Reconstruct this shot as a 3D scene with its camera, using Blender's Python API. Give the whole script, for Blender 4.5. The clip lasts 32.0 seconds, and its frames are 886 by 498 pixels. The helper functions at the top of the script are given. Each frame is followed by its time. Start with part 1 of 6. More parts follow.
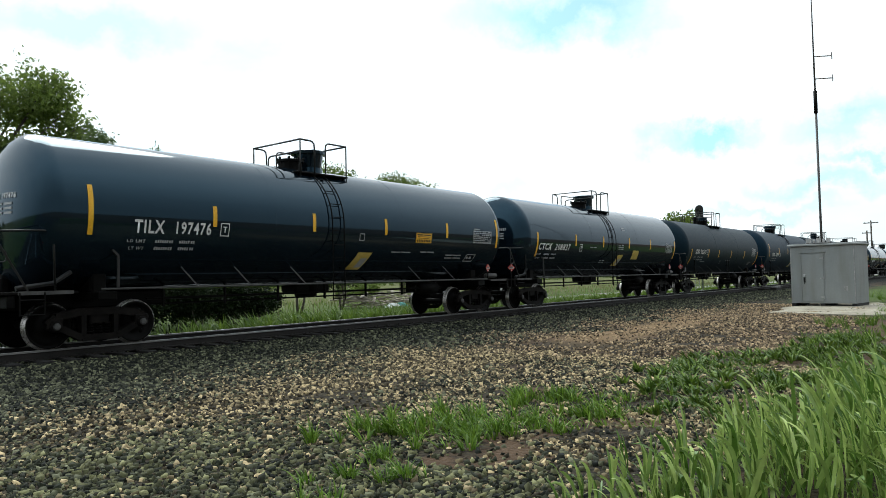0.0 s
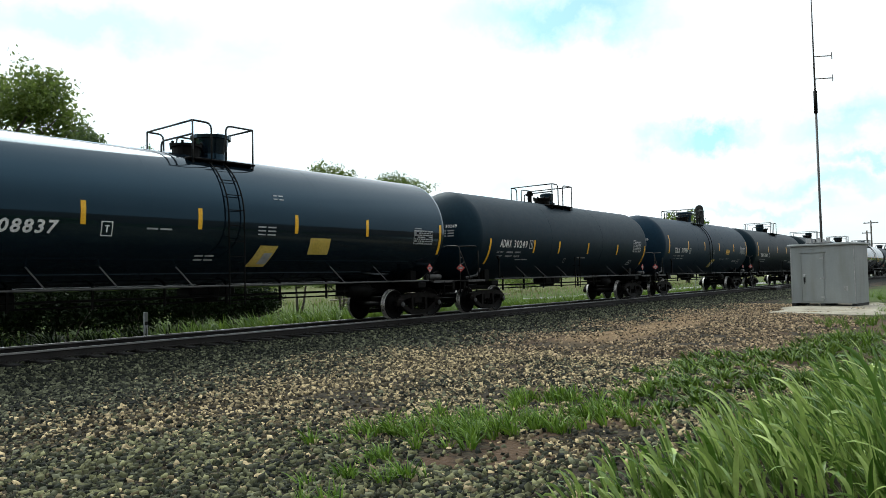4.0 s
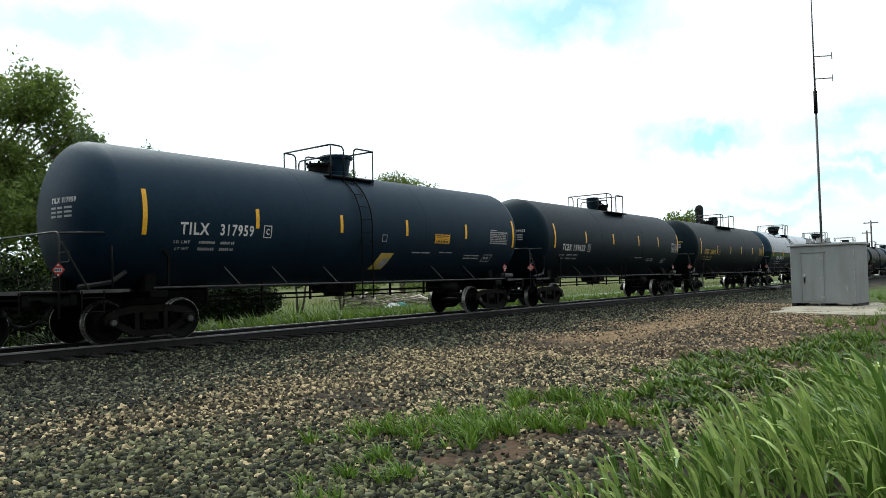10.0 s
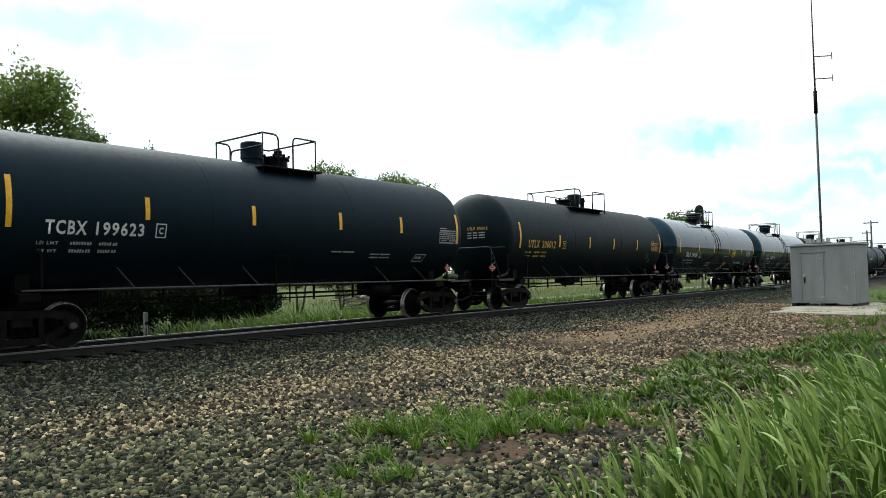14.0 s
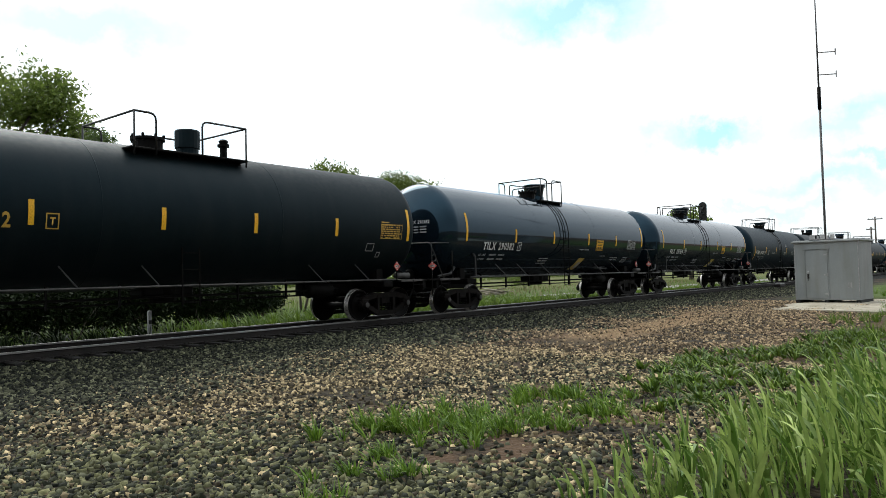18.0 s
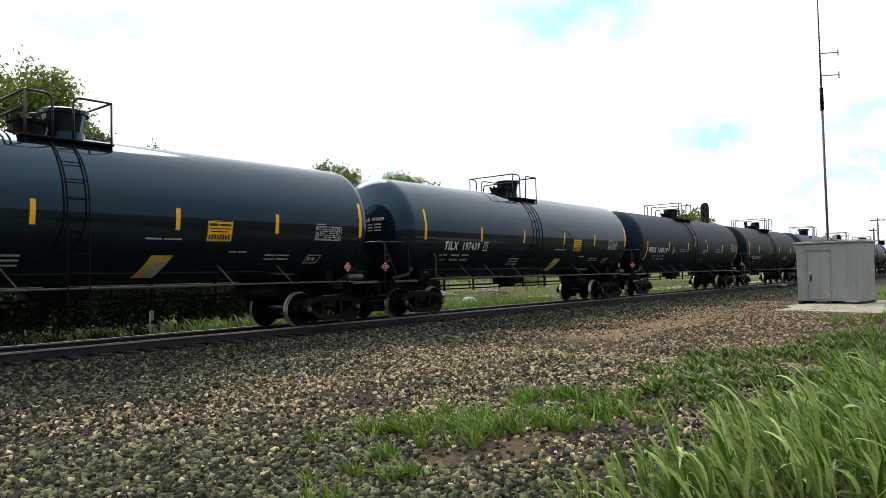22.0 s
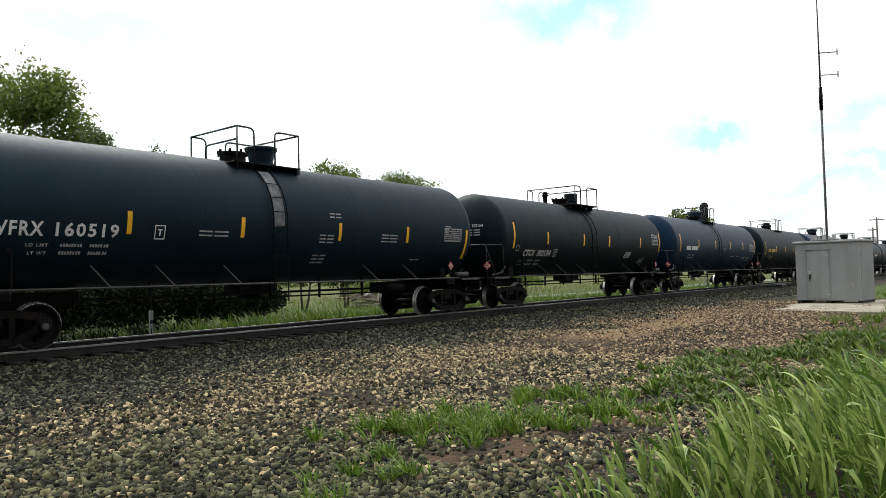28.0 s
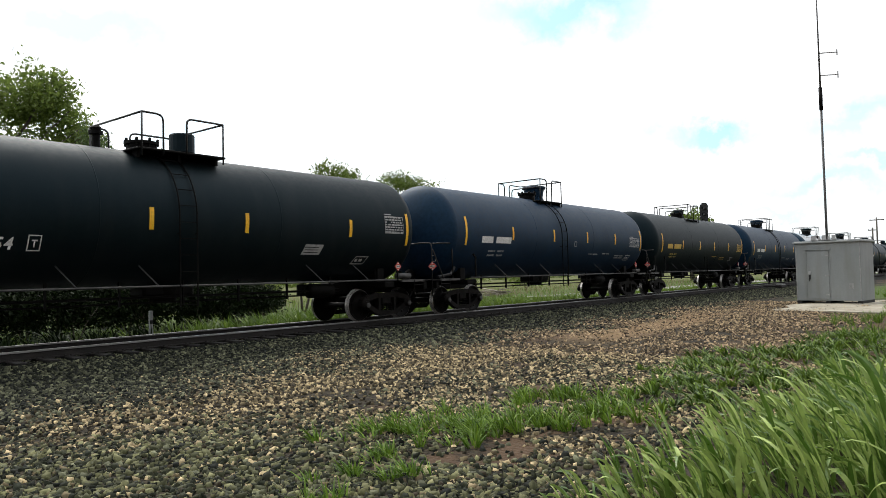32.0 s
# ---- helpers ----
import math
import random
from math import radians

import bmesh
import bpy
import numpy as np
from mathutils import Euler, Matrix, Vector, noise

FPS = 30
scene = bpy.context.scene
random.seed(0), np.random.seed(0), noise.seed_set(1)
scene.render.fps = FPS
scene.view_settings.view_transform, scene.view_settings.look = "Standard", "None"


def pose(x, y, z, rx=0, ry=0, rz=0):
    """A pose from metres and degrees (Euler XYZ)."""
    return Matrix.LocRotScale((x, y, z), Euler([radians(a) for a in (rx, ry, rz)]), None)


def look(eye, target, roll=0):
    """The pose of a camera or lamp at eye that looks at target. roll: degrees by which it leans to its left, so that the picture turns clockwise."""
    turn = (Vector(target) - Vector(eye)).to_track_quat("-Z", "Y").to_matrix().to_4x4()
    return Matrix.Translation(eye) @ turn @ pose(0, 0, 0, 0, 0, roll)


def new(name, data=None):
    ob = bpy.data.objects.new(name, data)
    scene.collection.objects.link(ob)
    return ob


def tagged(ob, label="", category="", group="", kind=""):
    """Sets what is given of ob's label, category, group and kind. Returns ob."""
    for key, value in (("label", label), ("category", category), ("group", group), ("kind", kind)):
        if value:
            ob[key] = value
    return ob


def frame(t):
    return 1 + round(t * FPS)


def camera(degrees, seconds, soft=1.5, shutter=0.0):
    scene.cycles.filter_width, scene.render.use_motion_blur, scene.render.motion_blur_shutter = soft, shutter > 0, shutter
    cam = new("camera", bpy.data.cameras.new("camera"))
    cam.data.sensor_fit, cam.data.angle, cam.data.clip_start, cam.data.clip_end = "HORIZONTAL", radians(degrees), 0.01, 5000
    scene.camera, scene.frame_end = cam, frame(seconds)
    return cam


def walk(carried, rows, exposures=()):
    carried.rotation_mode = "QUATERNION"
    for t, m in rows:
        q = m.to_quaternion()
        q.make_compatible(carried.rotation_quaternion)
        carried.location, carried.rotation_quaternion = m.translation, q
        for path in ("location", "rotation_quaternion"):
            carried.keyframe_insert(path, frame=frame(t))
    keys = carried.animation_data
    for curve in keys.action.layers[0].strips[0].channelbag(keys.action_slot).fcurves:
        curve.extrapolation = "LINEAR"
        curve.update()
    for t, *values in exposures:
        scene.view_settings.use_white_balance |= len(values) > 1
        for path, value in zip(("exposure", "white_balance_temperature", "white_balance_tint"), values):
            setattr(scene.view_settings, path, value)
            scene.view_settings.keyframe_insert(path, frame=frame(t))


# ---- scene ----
# camera: on a stand beside the line, nudged once at about 18 s
EYE = Vector((0.0, -15.722, 1.250))


def aim(dyaw, dpitch, droll):
    a, b = radians(51.626 + dyaw), radians(2.295 + dpitch)
    way = Vector((math.sin(a) * math.cos(b), math.cos(a) * math.cos(b), math.sin(b)))
    return look(EYE, EYE + way * 10, -1.263 + droll)


cam = camera(63.62, 32.0, soft=0.6)
walk(cam, [(0.0, aim(0, 0, 0)), (17.5, aim(0, 0, 0)), (18.0, aim(-0.25, -0.172, -0.186)), (18.5, aim(-0.393, -0.267, -0.2)), (19.0, aim(-0.382, -0.188, -0.126)),
           (20.0, aim(-0.339, -0.19, -0.139)), (21.0, aim(-0.337, -0.208, -0.175)), (22.0, aim(-0.4, -0.125, -0.096)), (22.5, aim(-0.339, -0.209, -0.133)),
           (23.0, aim(-0.412, -0.067, -0.111)), (23.5, aim(-0.327, -0.163, -0.161)), (24.0, aim(-0.347, -0.186, -0.1)), (25.0, aim(-0.319, -0.192, -0.117)),
           (28.0, aim(-0.348, -0.156, -0.128)), (29.0, aim(-0.345, -0.158, -0.063)), (30.0, aim(-0.334, -0.177, -0.133)), (31.0, aim(-0.336, -0.182, -0.085)),
           (32.0, aim(-0.338, -0.143, -0.117))],
     exposures=[(0.0, 0.0, 6080, 3), (14.0, 0.0, 6100, 3), (18.0, 0.05, 6300, 7), (20.0, 0.11, 6340, 8), (24.0, 0.11, 6420, 9), (32.0, 0.11, 6470, 10)])

# how far the train has rolled towards -x, in metres, at seconds
ROLLED = [(0.0, 0.0), (1.0, 5.07), (2.0, 10.11), (3.0, 15.14), (3.5, 17.73), (5.5, 27.53), (6.0, 29.89), (7.0, 34.86), (8.0, 39.85), (9.0, 44.72), (10.0, 49.57), (11.0, 54.82), (12.0, 59.7), (13.0, 64.51), (14.0, 69.35), (14.5, 71.84), (16.5, 81.91), (17.0, 84.42), (18.0, 89.2), (19.0, 94.01), (20.0, 98.74), (21.0, 103.57), (22.0, 108.37), (23.0, 113.15), (24.0, 117.96), (25.0, 122.78), (25.5, 125.26), (27.5, 134.97), (28.0, 137.5), (29.0, 142.33), (30.0, 147.13), (31.0, 152.0), (32.0, 156.83)]


# ---- world, sun, exposure ----
def sky_world():
    w = bpy.data.worlds.new("sky")
    scene.world = w
    w.use_nodes = True
    nt = w.node_tree
    nt.nodes.clear()
    N = nt.nodes.new
    L = nt.links.new

    def val(s, v):
        s.default_value = v

    def mth(op, a, b=None, clamp=False):
        n = N("ShaderNodeMath")
        n.operation, n.use_clamp = op, clamp
        for i, v in enumerate((a, b)):
            if v is None:
                continue
            if isinstance(v, (int, float)):
                val(n.inputs[i], v)
            else:
                L(v, n.inputs[i])
        return n.outputs[0]

    def vdot(v, c):
        n = N("ShaderNodeVectorMath")
        n.operation = "DOT_PRODUCT"
        L(v, n.inputs[0])
        val(n.inputs[1], c)
        return n.outputs["Value"]

    tc = N("ShaderNodeTexCoord")
    way = tc.outputs["Generated"]
    sky = N("ShaderNodeTexSky")
    sky.sky_type, sky.sun_disc = "NISHITA", False
    sky.sun_elevation, sky.sun_rotation = radians(SUN_UP), radians(SUN_TURN)
    sky.air_density, sky.dust_density = 1.0, 1.5
    # soft warp of the direction, so that the clearings have torn edges
    nz = N("ShaderNodeTexNoise")
    L(way, nz.inputs["Vector"])
    val(nz.inputs["Scale"], 9.0), val(nz.inputs["Detail"], 6.0), val(nz.inputs["Roughness"], 0.62)
    warp = N("ShaderNodeVectorMath")
    warp.operation = "MULTIPLY_ADD"
    L(nz.outputs["Color"], warp.inputs[0])
    val(warp.inputs[1], (0.16, 0.16, 0.16))
    L(way, warp.inputs[2])
    shift = N("ShaderNodeVectorMath")
    shift.operation = "SUBTRACT"
    L(warp.outputs[0], shift.inputs[0])
    val(shift.inputs[1], (0.08, 0.08, 0.08))
    wv = shift.outputs[0]
    clear = None
    m = aim(0, 0, 0).to_3x3()
    right, up, fwd = m @ Vector((1, 0, 0)), m @ Vector((0, 1, 0)), m @ Vector((0, 0, -1))
    # clearings in the cloud: sideways and upward slope from the view's axis, half width, half height, depth
    for u, v, a, b, depth in CLEARINGS:
        side = mth("DIVIDE", mth("SUBTRACT", mth("DIVIDE", vdot(wv, right), mth("MAXIMUM", vdot(wv, fwd), 0.05)), u), a)
        rise = mth("DIVIDE", mth("SUBTRACT", mth("DIVIDE", vdot(wv, up), mth("MAXIMUM", vdot(wv, fwd), 0.05)), v), b)
        d = mth("SQRT", mth("ADD", mth("MULTIPLY", side, side), mth("MULTIPLY", rise, rise)))
        hole = mth("MULTIPLY", mth("SUBTRACT", 1.25, d, True), depth)
        clear = hole if clear is None else mth("MAXIMUM", clear, hole)
    # broken cloud over the rest of the sky
    n2 = N("ShaderNodeTexNoise")
    mp = N("ShaderNodeMapping")
    L(way, mp.inputs["Vector"])
    val(mp.inputs["Scale"], (1.0, 1.0, 3.4))
    L(mp.outputs[0], n2.inputs["Vector"])
    val(n2.inputs["Scale"], 3.2), val(n2.inputs["Detail"], 7.0), val(n2.inputs["Roughness"], 0.6)
    thin = mth("MULTIPLY", mth("SUBTRACT", n2.outputs["Fac"], 0.50, True), 2.2, True)
    total = mth("MINIMUM", mth("ADD", mth("MULTIPLY", thin, 0.42), clear), 0.9)
    cloud = N("ShaderNodeMix")
    cloud.data_type = "RGBA"
    L(n2.outputs["Fac"], cloud.inputs["Factor"])
    val(cloud.inputs["A"], (1.55, 1.57, 1.60, 1)), val(cloud.inputs["B"], (1.40, 1.42, 1.45, 1))
    tone = N("ShaderNodeMix")
    tone.data_type, tone.blend_type = "RGBA", "MULTIPLY"
    val(tone.inputs["Factor"], 1.0)
    L(sky.outputs[0], tone.inputs["A"])
    val(tone.inputs["B"], (SKY * 0.85, SKY * 1.2, SKY * 1.22, 1))
    mix = N("ShaderNodeMix")
    mix.data_type = "RGBA"
    L(total, mix.inputs["Factor"])
    L(cloud.outputs["Result"], mix.inputs["A"])
    L(tone.outputs["Result"], mix.inputs["B"])
    # cloud is brightest round the hidden sun and duller on the far side of the sky
    a, e = radians(SUN_TURN), radians(SUN_UP)
    near = N("ShaderNodeMapRange")
    near.interpolation_type = "SMOOTHSTEP"
    L(vdot(way, (math.sin(a) * math.cos(e), math.cos(a) * math.cos(e), math.sin(e))), near.inputs["Value"])
    val(near.inputs["From Min"], -0.38), val(near.inputs["From Max"], 0.6), val(near.inputs["To Min"], 0.36), val(near.inputs["To Max"], 1.0)
    dim = N("ShaderNodeMix")
    dim.data_type, dim.blend_type = "RGBA", "MULTIPLY"
    val(dim.inputs["Factor"], 1.0)
    grey = N("ShaderNodeCombineColor")
    for i in range(3):
        L(near.outputs["Result"], grey.inputs[i])
    L(mix.outputs["Result"], dim.inputs["A"])
    L(grey.outputs[0], dim.inputs["B"])
    mix = dim
    bg = N("ShaderNodeBackground")
    L(mix.outputs["Result"], bg.inputs["Color"])
    val(bg.inputs["Strength"], CLOUD)
    out = N("ShaderNodeOutputWorld")
    L(bg.outputs[0], out.inputs["Surface"])


SUN_UP, SUN_TURN = 50.0, 18.0
SKY, CLOUD = 0.19, 0.86
CLEARINGS = [(-0.52, 0.315, 0.20, 0.045, 0.9), (0.165, 0.325, 0.17, 0.050, 0.82), (0.365, 0.158, 0.085, 0.024, 0.85), (-0.36, 0.18, 0.11, 0.06, 0.35),
             (0.57, 0.17, 0.10, 0.03, 0.5), (0.10, 0.085, 0.06, 0.02, 0.4), (0.52, 0.09, 0.12, 0.018, 0.5), (0.43, 0.055, 0.12, 0.010, 0.45), (0.58, 0.125, 0.08, 0.012, 0.5), (-0.30, 0.26, 0.1, 0.05, 0.3)]
sky_world()
sun = new("sun", bpy.data.lights.new("sun", "SUN"))
sun.data.energy, sun.data.angle, sun.data.color = 2.2, radians(38), (1.0, 0.95, 0.87)
# the sky's rotation runs clockwise from +y
_a, _e = radians(SUN_TURN), radians(SUN_UP)
sun.matrix_world = look((math.sin(_a) * math.cos(_e) * 50, math.cos(_a) * math.cos(_e) * 50, math.sin(_e) * 50), (0, 0, 0))
scene.view_settings.exposure = 0.0


# ---- materials ----
def surf(name, a, b, rough=0.6, metal=0.0, scale=4.0, fine=40.0, bump=0.2, deep=0.01, rvar=0.1, island=0.0, single=0.0, stretch=(1, 1, 1),
         spec=0.5, dirt=None, coat=0.0, grain_by=0.25, tint=None, skew=1.0, thin=0.0):
    """Two base colours mingled by coarse and fine noise, with relief; dirt: colour, amount, scale, stretch."""
    m = bpy.data.materials.new(name)
    m.use_nodes = True
    nt = m.node_tree
    N, L = nt.nodes.new, nt.links.new
    p = nt.nodes["Principled BSDF"]
    tc = N("ShaderNodeTexCoord")
    mp = N("ShaderNodeMapping")
    L(tc.outputs["Object"], mp.inputs["Vector"])
    mp.inputs["Scale"].default_value = stretch

    def noi(s, d=4.0):
        n = N("ShaderNodeTexNoise")
        L(mp.outputs[0], n.inputs["Vector"])
        n.inputs["Scale"].default_value, n.inputs["Detail"].default_value = s, d
        return n.outputs["Fac"]

    def mixc(f, x, y, blend="MIX"):
        n = N("ShaderNodeMix")
        n.data_type, n.blend_type = "RGBA", blend
        for s, v in ((n.inputs["Factor"], f), (n.inputs["A"], x), (n.inputs["B"], y)):
            if isinstance(v, (int, float)):
                s.default_value = v
            elif isinstance(v, tuple):
                s.default_value = (*v, 1)
            else:
                L(v, s)
        return n.outputs["Result"]

    def rng(v, lo, hi, f0=0.3, f1=0.7):
        n = N("ShaderNodeMapRange")
        L(v, n.inputs["Value"])
        n.inputs["From Min"].default_value, n.inputs["From Max"].default_value = f0, f1
        n.inputs["To Min"].default_value, n.inputs["To Max"].default_value = lo, hi
        return n.outputs["Result"]

    big, small = noi(scale), noi(fine, 6.0)
    if island:
        g = N("ShaderNodeNewGeometry")
        pw = N("ShaderNodeMath")
        pw.operation = "POWER"
        L(g.outputs["Random Per Island"], pw.inputs[0])
        pw.inputs[1].default_value = skew
        col = mixc(pw.outputs[0], a, b)
        col = mixc(rng(big, 0, island), col, b)
    else:
        col = mixc(rng(big, 0, 1), a, b)
    grain = N("ShaderNodeCombineColor")
    gv = rng(small, 1 - grain_by, 1 + grain_by * 0.85)
    for i in range(3):
        L(gv, grain.inputs[i])
    col = mixc(1.0, col, grain.outputs[0], "MULTIPLY")
    if single:
        o = N("ShaderNodeObjectInfo")
        ov = N("ShaderNodeCombineColor")
        r = rng(o.outputs["Random"], 1 - single, 1 + single, 0.0, 1.0)
        for i in range(3):
            L(r, ov.inputs[i])
        col = mixc(1.0, col, ov.outputs[0], "MULTIPLY")
    if dirt:
        dc, amount, ds, dst = dirt
        dm = N("ShaderNodeMapping")
        L(tc.outputs["Object"], dm.inputs["Vector"])
        dm.inputs["Scale"].default_value = dst
        dn = N("ShaderNodeTexNoise")
        L(dm.outputs[0], dn.inputs["Vector"])
        dn.inputs["Scale"].default_value, dn.inputs["Detail"].default_value = ds, 5.0
        col = mixc(rng(dn.outputs["Fac"], 0, amount, 0.45, 0.75), col, dc)
    L(col, p.inputs["Base Color"])
    L(rng(small, max(rough - rvar, 0.02), min(rough + rvar, 1)), p.inputs["Roughness"])
    p.inputs["Metallic"].default_value = metal
    p.inputs["Specular IOR Level"].default_value = spec
    if tint:
        p.inputs["Specular Tint"].default_value = (*tint, 1)
    if coat:
        p.inputs["Coat Weight"].default_value, p.inputs["Coat Roughness"].default_value = coat, 0.06
    if bump:
        bn = N("ShaderNodeBump")
        bn.inputs["Strength"].default_value, bn.inputs["Distance"].default_value = bump, deep
        L(small, bn.inputs["Height"])
        L(bn.outputs[0], p.inputs["Normal"])
    if thin:
        # light that comes through a leaf
        tr, mx = N("ShaderNodeBsdfTranslucent"), N("ShaderNodeMixShader")
        L(col, tr.inputs["Color"])
        mx.inputs[0].default_value = thin
        L(p.outputs[0], mx.inputs[1])
        L(tr.outputs[0], mx.inputs[2])
        L(mx.outputs[0], nt.nodes["Material Output"].inputs["Surface"])
    return m


